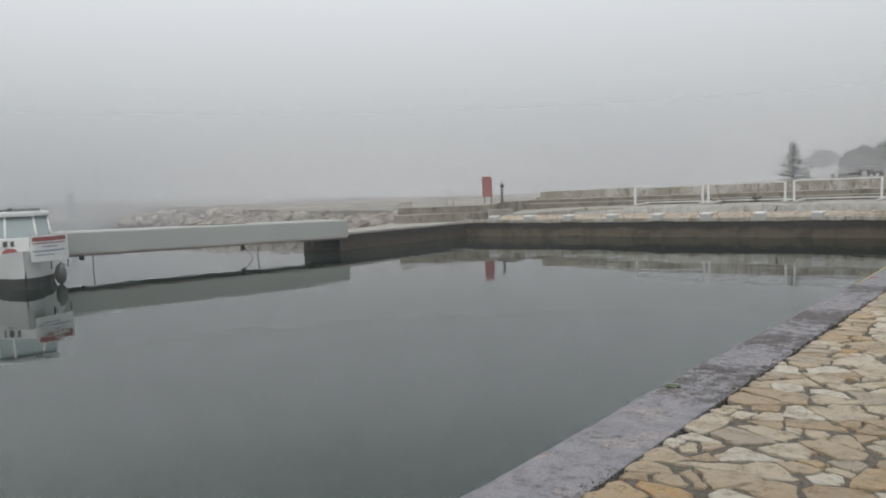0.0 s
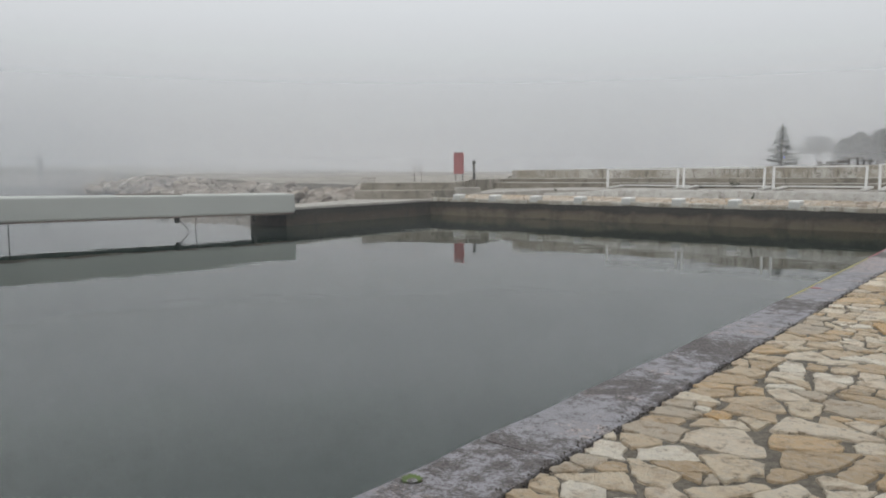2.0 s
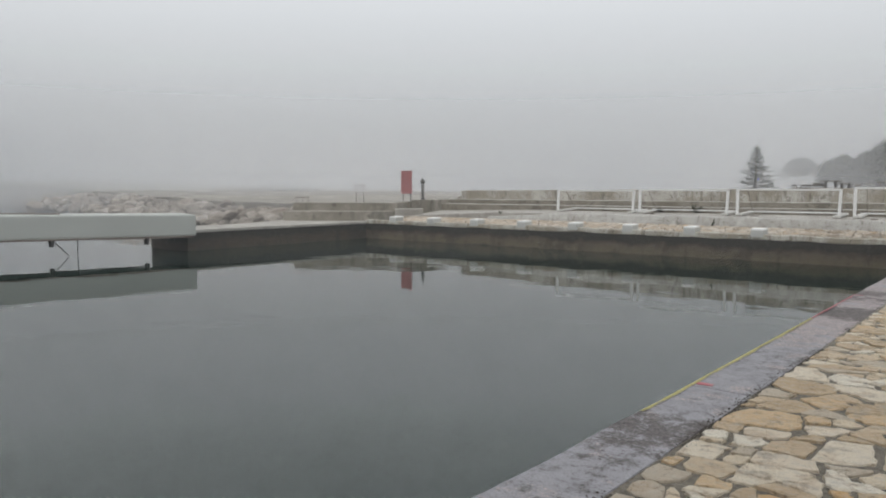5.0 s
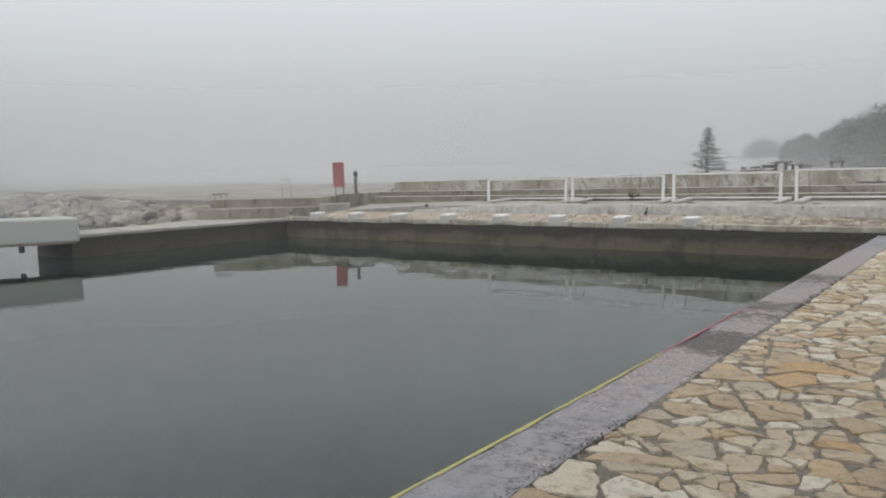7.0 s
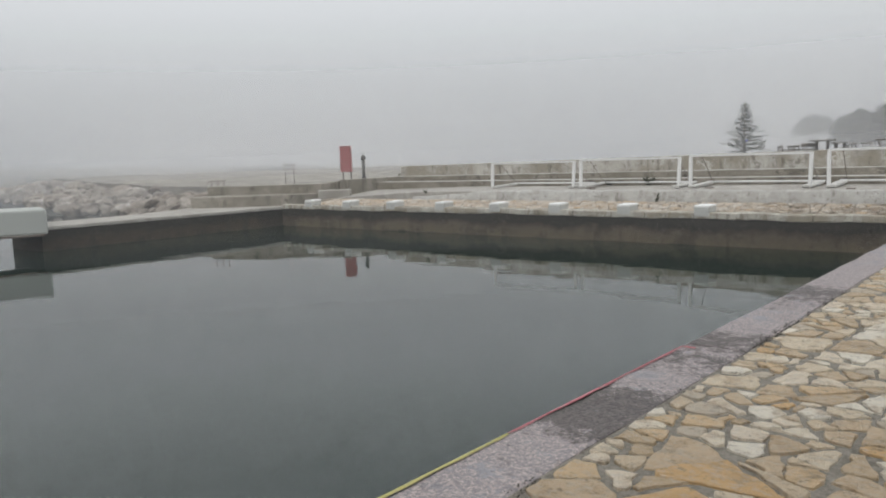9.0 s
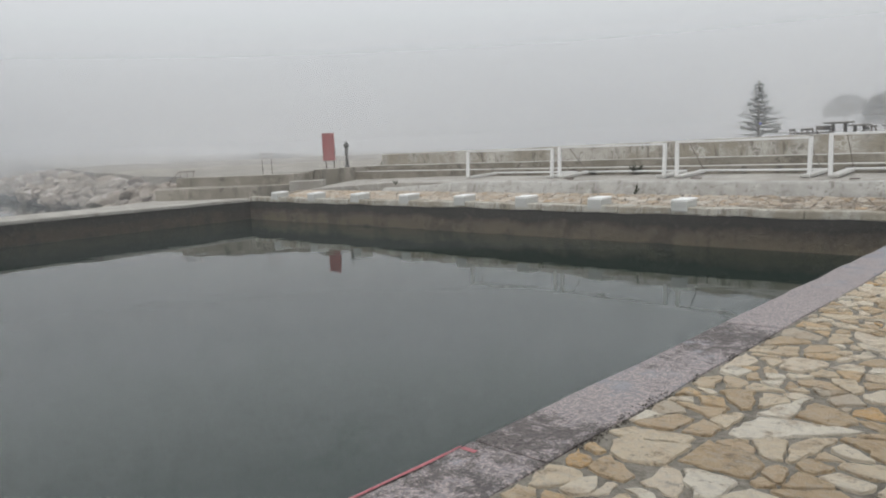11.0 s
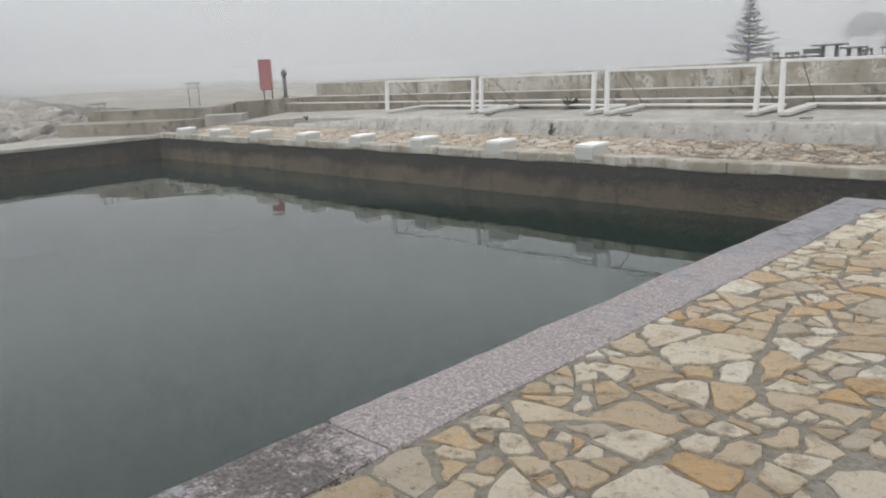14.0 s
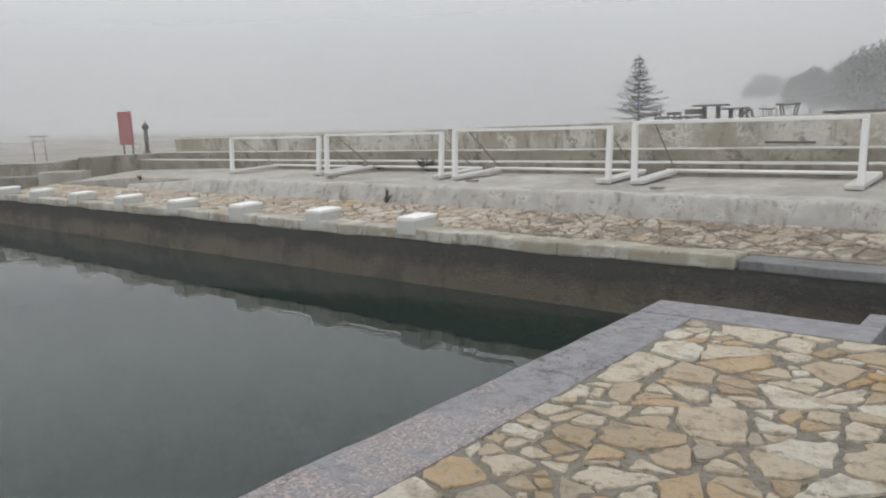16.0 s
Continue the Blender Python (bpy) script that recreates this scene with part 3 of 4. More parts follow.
# scraps on the platform and growth in its joints
def weed(name, at, h, n, mat, label, spread=0.5):
    rng = random.Random(name + str(at))
    bm = bmesh.new()
    for i in range(n):
        a = rng.uniform(0, 6.28)
        l = h * rng.uniform(0.5, 1.0)
        tip = Vector((math.cos(a) * spread * l, math.sin(a) * spread * l, l * rng.uniform(0.5, 1.0)))
        side = Vector((-math.sin(a), math.cos(a), 0)) * 0.018
        mid = tip * 0.55 + Vector((0, 0, 0.12 * l))
        vs = [bm.verts.new(p) for p in (-side * 0.5, side * 0.5, mid + side, tip, mid - side)]
        bm.faces.new(vs)
    ob = part(name, bm, mat)
    ob.matrix_world = Matrix.Translation(at)
    return tagged(ob, label, "weed")


M_WEED = plain("dark_weed", (0.055, 0.06, 0.035), 0.8, 0.0, 0.4, (0.06, 0.045, 0.03))
M_MOSS = plain("moss", (0.10, 0.14, 0.05), 0.9, 0.0, 0.4, (0.06, 0.07, 0.03), 4.0)
weed("weed", (-6.42, 30.30, 0.16), 0.3, 7, M_WEED, "dark dry weed growing in the kerb joint", 0.45)
weed("weed", (-7.95, 33.12, 0.5), 0.32, 60, M_WEED, "dark green weed clump at the foot of the steps", 0.8)
weed("weed", (-9.3, 33.12, 0.48), 0.22, 24, M_WEED, "small dark weed at the foot of the steps", 0.9)
weed("weed", (-14.6, 30.4, 0.35), 0.22, 10, M_WEED, "small dry weed stalk on the kerb")
weed("moss", (-0.09, 4.27, -0.012), 0.028, 120, M_MOSS, "small green moss tuft on the coping", 2.0)
rngd = random.Random(4)
for i, (dx, dy, l) in enumerate(((-9.2, 31.5, 0.3), (-5.6, 31.45, 0.28), (-2.1, 31.2, 0.2), (-8.9, 31.2, 0.18))):
    bm = bmesh.new()
    add_box(bm, (0, 0, 0), (l, 0.07, 0.03))
    worn(bm, 0.01, 0.15, 0.012, 4)
    ob = tagged(part("timber_scrap", bm, M_RUST), "dark weathered timber scrap lying on the platform", "timber", "scraps on the platform")
    ob.matrix_world = pose(dx, dy, 0.452 + 0.03 * (dy - 31), 0, 0, rngd.uniform(-20, 30))
# dark strip put in for the curved shadow at the parapet's foot
bm = bmesh.new()
add_box(bm, (-1.5, 34.28, 0.955), (-0.72, 34.31, 0.99))
worn(bm, 0.004, 0.2, 0.008, 3)
tagged(part("shade_strip", bm, M_DARK), "long dark strip for the shadow at the foot of the parapet", "drain")

# paint lines along the pool edge
def paint_line(y0, y1, mat, label, w=0.05):
    bm = bmesh.new()
    rng = random.Random(label)
    k = int((y1 - y0) / 0.08)
    rows = []
    for i in range(k + 1):
        y = y0 + (y1 - y0) * i / k
        x = along(y, OUTER)
        wi = w * (0.75 + 0.5 * noise.noise((0, y * 3.1, 2.0))) * (0.6 if i in (0, k) else 1)
        rows.append([bm.verts.new(p) for p in ((x - 0.012, y, -0.045), (x - 0.011, y, -0.012), (x + 0.008, y, 0.0065), (x + wi, y, 0.0065))])
    for a, b in zip(rows, rows[1:]):
        for j in range(3):
            bm.faces.new((a[j], a[j + 1], b[j + 1], b[j]))
    return part("paint_line", bm, mat, coping, label)


paint_line(10.25, 14.6, M_YELLOW, "worn yellow edge line", 0.045)
paint_line(14.62, 16.9, M_REDLINE, "worn red edge line", 0.036)
bm = bmesh.new()
for lo, hi in (((-0.01, 11.12, 0.0), (0.10, 11.17, 0.009)), ((0.0, 16.87, 0.0), (0.09, 16.9, 0.007))):
    add_box(bm, lo, hi)
part("paint_mark", bm, M_REDLINE, coping, "short red paint marks")

# ---- breakwater rocks ----
def rock_mesh(seed):
    bm = bmesh.new()
    bmesh.ops.create_icosphere(bm, subdivisions=2, radius=1.0)
    rng = random.Random(seed)
    cuts = [(Vector((rng.gauss(0, 1), rng.gauss(0, 1), rng.gauss(0, 1))).normalized(), rng.uniform(0.45, 0.8)) for _ in range(9)]
    for v in bm.verts:
        for nrm, d in cuts:
            over = v.co.dot(nrm) - d
            if over > 0:
                v.co -= nrm * over * 0.92
        v.co += 0.10 * noise.noise_vector(v.co * 2.2 + Vector((seed, 0, 0)))
    me = bpy.data.meshes.new("rock")
    bm.to_mesh(me)
    bm.free()
    return me


def rock_material():
    n = Nodes("armour_rock")
    seed = n.math("FRACT", n.math("ADD", n.node("ObjectInfo").outputs["Random"], n.node("NewGeometry").outputs["Random Per Island"]))
    hue = n.ramp(seed, [(0.0, (0.30, 0.265, 0.225)), (0.35, (0.42, 0.375, 0.325)), (0.6, (0.22, 0.185, 0.155)), (0.85, (0.38, 0.325, 0.275)), (1.0, (0.62, 0.58, 0.53))])
    c = n.mix(n.step(n.noise(1.6, 6, 0.7), 0.4, 0.7, 0.0, 0.6), hue, (0.16, 0.14, 0.115))
    c = n.mix(n.step(n.noise(9, 6, 0.7), 0.5, 0.7, 0.0, 0.5), c, (0.5, 0.47, 0.42))
    return n.done(c, 0.85, n.bump(n.noise(6, 7, 0.7), 0.8, 0.12))


M_ROCK = rock_material()
rocks = [rock_mesh(i) for i in range(7)]
for me in rocks:
    me.materials.append(M_ROCK)
SPINE = [(-24.0, 29.6), (-29, 30.0), (-38, 31.2), (-50, 33.5), (-72, 38.0), (-105, 43.0)]
armour = tagged(empty("rock_armour"), "heap of pale limestone boulders along the breakwater", "rocks", kind="structure")
rngr = random.Random(11)
far_rocks = bmesh.new()
near_count = 0
for i in range(1250):
    s_along = rngr.random() ** 1.5
    d = s_along * 82
    k = 0
    left = d
    while k < len(SPINE) - 2:
        seg = math.dist(SPINE[k], SPINE[k + 1])
        if left < seg:
            break
        left -= seg
        k += 1
    seg = math.dist(SPINE[k], SPINE[k + 1])
    f = min(left / seg, 1.0)
    cx = SPINE[k][0] + (SPINE[k + 1][0] - SPINE[k][0]) * f
    cy = SPINE[k][1] + (SPINE[k + 1][1] - SPINE[k][1]) * f
    slope = rngr.uniform(-1.0, 1.0)
    near_w = 2.2 + min(d, 20) * 0.06
    size = 0.15 + 0.42 * rngr.random() ** 1.8 * (1.0 + 0.004 * d)
    crest = 0.30 + min(d, 30) * 0.016
    z = crest - 0.1 - (1.0 - slope) * 0.42 + rngr.uniform(-0.12, 0.1)
    m = pose(cx + rngr.uniform(-0.6, 0.6), cy - near_w * (0.5 - 0.5 * slope) + 0.4, max(z, -0.72), rngr.uniform(-25, 25), rngr.uniform(-25, 25), rngr.uniform(0, 360)) @ Matrix.Diagonal((size * rngr.uniform(0.9, 1.5), size, size * rngr.uniform(0.55, 0.85), 1))
    if d < 24 and near_count < 280:
        ob = new("rock", rocks[i % 7])
        ob.parent = armour
        ob.matrix_world = m
        near_count += 1
    else:
        tmp = rocks[i % 7].copy()
        tmp.transform(m)
        far_rocks.from_mesh(tmp)
        bpy.data.meshes.remove(tmp)
tagged(part("rocks_far", far_rocks, M_ROCK, armour), kind="stuff")

# marker and mast far along the breakwater
mast = empty("mast", pose(-66.0, 34.1, 0.6))
rod("pole", (0, 0, 0), (0, 0, 5.2), 0.045, M_DARK, mast)
rod("yard", (-0.4, 0, 4.7), (0.4, 0, 4.7), 0.03, M_DARK, mast)
tagged(mast, "thin dark mast on the far breakwater", "mast")
marker = empty("harbour_marker", pose(-68.9, 33.0, 0.5))
rod("body", (0, 0, 0), (0, 0, 2.0), 0.24, M_DARK, marker, 14)
rod("cap", (0, 0, 2.0), (0, 0, 2.16), 0.28, M_DARK, marker, 14)
tagged(marker, "squat dark harbour marker in the fog", "marker")

# ---- under the pontoon bridge ----
for s0, l in ((4.2, 0.24), (1.5, 0.26), (9.6, 0.2), (14.0, 0.2)):
    bm = bmesh.new()
    add_box(bm, (-0.06, -0.06, -l), (0.06, 0.06, 0.0))
    worn(bm, 0.01, 0.2, 0.004)
    ob = tagged(part("bracket", bm, M_DARK), "dark steel bracket under the walkway beam", "bracket", "brackets under the beam")
    ob.matrix_world = Matrix.Translation(beam_at(s0, 0.25, -0.195 + 0.007 * s0))
for s0, s1, w, drop in ((4.2, 3.7, 0.5, 0.5), (3.4, 3.4, 0.8, 0.5), (9.2, 9.2, 0.6, 0.52), (10.6, 10.0, 0.7, 0.3), (10.2, 10.6, 0.7, 0.52), (13.0, 12.0, 0.5, 0.28), (14.4, 15.2, 0.5, 0.28), (15.6, 15.6, 0.5, 0.52)):
    bm = bmesh.new()
    add_rod(bm, beam_at(s0, w, -0.19 + 0.007 * s0), beam_at(s1, w + 0.15, -0.2 - drop), 0.016, None, 6)
    tagged(part("mooring_rope", bm, M_DARK), "thin dark mooring rope hanging into the water", "rope", "ropes under the beam")
bm = bmesh.new()
add_rod(bm, beam_at(13.0, 0.5, -0.45), beam_at(14.4, 0.5, -0.45), 0.03, None, 6)
tagged(part("mooring_rope", bm, M_DARK), "taut dark rope stretched under the beam", "rope", "ropes under the beam")
for s0 in (3.9, 16.2):
    a, b = beam_at(s0, 0.6, 0.0), beam_at(s0 + 2.2, 0.6, 0.0)
    zt = 0.5 + 0.45 * (s0 + 1) / 34
    bm = bmesh.new()
    add_rod(bm, (a[0], a[1], zt + 0.0), (b[0], b[1], zt + 0.05), 0.02, None, 6)
    tagged(part("steel_bar", bm, M_RUST), "thin rusty steel bar lying on the walkway beam", "bar", "bars on the beam")

# ---- motor boat moored at the bridge ----
M_GELCOAT = plain("white_gelcoat", (0.72, 0.73, 0.72), 0.35, 0.0, 0.15, (0.4, 0.4, 0.37))
M_HULLDARK = plain("dark_antifouling", (0.06, 0.065, 0.06), 0.6, 0.0, 0.3, (0.1, 0.1, 0.08))
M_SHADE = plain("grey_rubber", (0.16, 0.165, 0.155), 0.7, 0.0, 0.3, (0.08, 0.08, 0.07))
M_PRINT = plain("dark_print", (0.05, 0.05, 0.055), 0.6)
M_BLUEPRINT = plain("blue_print", (0.28, 0.3, 0.42), 0.6)
n_glass = Nodes("tinted_glass")
M_GLASS = n_glass.done((0.28, 0.33, 0.33), 0.05, None, 0.0, 0.6)


def motor_boat():
    """Local x runs to the bow, y to port, z up from the waterline."""
    boat = empty("motor_boat")
    F = 0.75
    stations = [(-3.4, 1.05, 0.75, 0.5), (-1.5, 1.15, 0.78, 0.45), (0.5, 1.12, 0.84, 0.4), (1.8, 0.85, 0.92, 0.3), (2.7, 0.42, 1.0, 0.15), (3.15, 0.03, 1.06, 0.0)]
    for name, mat, lo, hi, label in (("hull", M_HULLDARK, -0.25, 0.3, "dark hull bottom"), ("topside", M_GELCOAT, 0.3, 1.0, "white hull side")):
        bm = bmesh.new()
        rows = []
        for x, w, top, flare in stations:
            row = []
            for side in (-1, 1):
                for f in (lo, hi):
                    z = f * top if f > 0 else f
                    wide = w * (0.72 + 0.28 * min(1.0, max(0.0, (z + 0.25) / 1.0)))
                    row.append(bm.verts.new((x + (0.22 * z if x > 2 else 0), side * wide, z)))
            rows.append(row)
        for a, b in zip(rows, rows[1:]):
            bm.faces.new((a[0], b[0], b[1], a[1]))
            bm.faces.new((a[2], a[3], b[3], b[2]))
            bm.faces.new((a[1], b[1], b[3], a[3]))
            bm.faces.new((a[0], a[2], b[2], b[0]))
        bm.faces.new(rows[0])
        bm.faces.new(rows[-1])
        bmesh.ops.recalc_face_normals(bm, faces=bm.faces)
        part(name, bm, mat, boat, label)
    bm = bmesh.new()
    add_prism(bm, [(-1.6 + F, -0.9), (1.3 + F, -0.8), (1.75 + F, -0.4), (1.75 + F, 0.4), (1.3 + F, 0.8), (-1.6 + F, 0.9)], 0.75, 1.38)
    worn(bm, 0.03, 0.6, 0.004)
    part("cabin", bm, M_GELCOAT, boat)
    bm = bmesh.new()
    lowr = [(x + F, y) for x, y in ((-1.5, -0.86), (1.2, -0.78), (1.62, -0.38), (1.62, 0.38), (1.2, 0.78), (-1.5, 0.86))]
    upr = [(x + F, y) for x, y in ((-1.4, -0.74), (0.85, -0.7), (1.15, -0.34), (1.15, 0.34), (0.85, 0.7), (-1.4, 0.74))]
    for i in range(6):
        j = (i + 1) % 6
        vs = [bm.verts.new((*p, z)) for p, z in ((lowr[i], 1.38), (lowr[j], 1.38), (upr[j], 1.96), (upr[i], 1.96))]
        bm.faces.new(vs)
    part("windscreen", bm, M_GLASS, boat, "pale tinted windscreen")
    for i in range(6):
        rod("window_post", (*lowr[i], 1.37), (*upr[i], 1.97), 0.035, M_GELCOAT, boat, 6)
    bm = bmesh.new()
    add_prism(bm, [(-1.6 + F, -0.82), (0.95 + F, -0.78), (1.3 + F, -0.38), (1.3 + F, 0.38), (0.95 + F, 0.78), (-1.6 + F, 0.82)], 1.95, 2.1)
    worn(bm, 0.05, 0.6, 0.004)
    part("roof", bm, M_GELCOAT, boat)
    for x in (-0.8, 0.3):
        rod("roof_rack", (x + F, -0.6, 2.14), (x + F, 0.6, 2.14), 0.04, M_SHADE, boat, 6, "dark roof rack bar")
    bm = bmesh.new()
    add_rod(bm, (0.75 + F, -0.2, 2.1), (0.75 + F, -0.2, 2.2), 0.07)
    part("roof_light", bm, M_DARK, boat)
    for i, (x, w) in enumerate(((0.55, 0.1), (0.78, 0.05), (0.9, 0.13), (1.08, 0.1))):
        bm = bmesh.new()
        add_box(bm, (F + 1.74, x - 1.35, 1.16), (F + 1.775, x - 1.35 + w * 0.8, 1.3))
        part("number_bar", bm, M_PRINT, boat, "dark painted number bar")
    bm = bmesh.new()
    bmesh.ops.create_cone(bm, cap_ends=True, segments=20, radius1=0.16, radius2=0.16, depth=0.03, matrix=pose(F + 1.76, -0.3, 0.98, 0, 90, 0) @ Matrix.Diagonal((0.8, 1.2, 1, 1)))
    part("emblem", bm, M_RED, boat, "round red painted emblem")
    # banner on the bow rail
    bm = bmesh.new()
    k = 10
    rows = []
    for i in range(k + 1):
        f = i / k
        y = 0.15 + 0.98 * f
        rows.append([bm.verts.new((3.25 - 0.75 * f ** 2 + 0.015 * math.sin(i * 1.3) + d, y, z)) for d, z in ((0, 0.74), (0, 1.46), (-0.012, 1.46), (-0.012, 0.74))])
    for a, b in zip(rows, rows[1:]):
        for j in range(4):
            bm.faces.new((a[j], b[j], b[(j + 1) % 4], a[(j + 1) % 4]))
    bmesh.ops.recalc_face_normals(bm, faces=bm.faces)
    banner = part("banner", bm, M_GELCOAT, boat, "white printed cloth banner")
    for z0, z1, mat, x0, x1 in ((1.29, 1.4, M_RED, 0.06, 0.94), (1.22, 1.245, M_RED, 0.06, 0.92), (1.12, 1.15, M_BLUEPRINT, 0.3, 0.7), (1.0, 1.04, M_BLUEPRINT, 0.05, 0.9), (0.9, 0.93, M_BLUEPRINT, 0.1, 0.6)):
        bm = bmesh.new()
        rows = []
        for i in range(11):
            f = x0 + (x1 - x0) * i / 10
            rows.append([bm.verts.new((3.25 - 0.75 * f ** 2 + 0.015 * math.sin(f * 13) + 0.014, 0.15 + 0.98 * f, z)) for z in (z0, z1)])
        for a, b in zip(rows, rows[1:]):
            bm.faces.new((a[0], b[0], b[1], a[1]))
        part("print_bar", bm, mat, banner)
    for x, y in ((3.2, 0.16), (2.95, 0.65), (2.47, 1.1)):
        rod("rail_post", (x, y, 0.9 if y < 0.5 else 0.5), (x, y, 1.5), 0.016, M_RUST, boat, 6)
    bm = bmesh.new()
    bmesh.ops.create_uvsphere(bm, u_segments=14, v_segments=8, radius=0.2, matrix=pose(2.2, 0.92, 0.3) @ Matrix.Diagonal((1, 0.8, 1.5, 1)))
    part("fender", bm, M_SHADE, boat, "grey rubber fender", True)
    return tagged(boat, "white motor boat with a banner on its bow", "boat")


motor_boat().matrix_world = pose(-22.35, 9.12, WATER_Z, 0, 0, -20)

# ---- terrace behind the parapet ----
M_TABLE = plain("dark_stained_timber", (0.10, 0.085, 0.075), 0.7, 0.0, 0.3, (0.17, 0.15, 0.13))
M_GREYWOOD = plain("grey_weathered_timber", (0.26, 0.25, 0.24), 0.75, 0.0, 0.3, (0.14, 0.12, 0.1))
TERR = 0.95


def table(at, w, h, d, mat, label):
    t = empty("terrace_table", pose(at[0], at[1], TERR, 0, 0, 8))
    bm = bmesh.new()
    add_box(bm, (-w / 2, -d / 2, h - 0.05), (w / 2, d / 2, h))
    worn(bm, 0.008, 0.4, 0.004)
    part("tabletop", bm, mat, t)
    for sx in (-0.22, 0.22):
        bm = bmesh.new()
        add_box(bm, (sx * w - 0.05, -0.06, 0), (sx * w + 0.05, 0.06, h - 0.045))
        part("leg", bm, mat, t)
    bm = bmesh.new()
    add_box(bm, (-0.3 * w, -0.03, 0.2), (0.3 * w, 0.03, 0.27))
    part("stretcher", bm, mat, t)
    return tagged(t, label, "table", "terrace furniture")


def chair(at, turn, mat, label, h=0.78, w=0.46):
    c = empty("terrace_chair", pose(at[0], at[1], TERR, 0, 0, turn))
    bm = bmesh.new()
    add_box(bm, (-w / 2, -0.22, 0.40), (w / 2, 0.22, 0.45))
    worn(bm, 0.01, 0.3, 0.003)
    part("seat", bm, mat, c)
    bm = bmesh.new()
    add_box(bm, (-w / 2, 0.19, 0.5), (w / 2, 0.235, h))
    worn(bm, 0.01, 0.3, 0.003)
    part("backrest", bm, mat, c)
    for x in (-w / 2 + 0.03, w / 2 - 0.03):
        for y, top in ((-0.19, 0.42), (0.2, 0.55)):
            rod("leg", (x, y, 0), (x, y, top), 0.02, mat, c, 6)
    return tagged(c, label, "chair", "terrace furniture")


table((-5.42, 42.3), 0.84, 0.75, 0.8, M_TABLE, "dark timber terrace table in the fog")
table((-4.95, 42.9), 0.62, 0.64, 0.7, M_TABLE, "lower dark timber terrace table")
for cx, cy, turn in ((-6.72, 42.0, 170), (-6.42, 42.1, 185), (-6.16, 42.0, 175)):
    chair((cx, cy), turn, M_TABLE, "small dark terrace chair", 0.58, 0.22)
chair((-5.92, 42.4), 190, M_TABLE, "dark terrace armchair beside the table", 0.64, 0.46)


def trestle(at, w, h, turn, mat, flip, label):
    t = empty("folding_trestle", pose(at[0], at[1], TERR, 0, 0, turn))
    a, b = (0.12, 0.5) if flip else (0.5, 0.12)
    for y in (-0.12, 0.12):
        rod("leg", (-a * w, y, 0), (-b * w * 0.9, y, h), 0.022, mat, t, 6)
        rod("leg", (a * w, y, 0), (b * w * 0.9, y, h), 0.022, mat, t, 6)
    rod("top_bar", (-b * w - 0.06, -0.12, h), (b * w + 0.06, -0.12, h), 0.028, mat, t, 6)
    return tagged(t, label, "trestle", "trestles on the terrace")


trestle((-3.3, 42.0), 0.46, 0.68, 0, M_TABLE, True, "dark folding trestle standing on the terrace")
trestle((-4.35, 42.2), 0.34, 0.56, 10, M_TABLE, False, "small dark folding trestle")
trestle((-3.95, 42.6), 0.3, 0.58, -15, M_GREYWOOD, True, "small grey folding trestle")
trestle((-4.75, 43.0), 0.32, 0.52, 5, M_GREYWOOD, False, "small grey folding trestle")
bench = empty("terrace_bench", pose(-0.6, 41.0, TERR))
for lo, hi in (((-1.6, -0.2, 0.42), (1.6, 0.2, 0.48)),):
    bm = bmesh.new()
    add_box(bm, lo, hi)
    part("seat", bm, M_TABLE, bench)
for x in (-1.3, 1.3):
    bm = bmesh.new()
    add_box(bm, (x - 0.06, -0.18, 0), (x + 0.06, 0.18, 0.425))
    part("leg", bm, M_TABLE, bench)
tagged(bench, "long low dark timber bench on the terrace", "bench", "terrace furniture")

# ---- trees ----
def leaf_material(name, a, b):
    n = Nodes(name)
    c = n.mix(n.node("NewGeometry").outputs["Random Per Island"], a, b)
    c = n.mix(n.step(n.noise(2.5, 3), 0.4, 0.7, 0.0, 0.4), c, a)
    return n.done(c, 0.7, None, 0.0, 0.3)


M_BARK = concrete("bark", (0.16, 0.12, 0.09), (0.1, 0.075, 0.055), (0.05, 0.04, 0.03), 0.6, 4.0)
M_NEEDLE = leaf_material("spruce_needles", (0.05, 0.07, 0.055), (0.10, 0.12, 0.095))
M_PINE = leaf_material("pine_needles", (0.042, 0.058, 0.036), (0.054, 0.072, 0.042))


def blade(bm, p, way, l, w):
    """A needle spray: a narrow bent leaf of two faces."""
    side = way.cross(Vector((0.3, 0.2, 1))).normalized() * w
    vs = [bm.verts.new(q) for q in (p, p + way * l * 0.5 + side, p + way * l, p + way * l * 0.5 - side)]
    bm.faces.new((vs[0], vs[1], vs[2]))
    bm.faces.new((vs[0], vs[2], vs[3]))


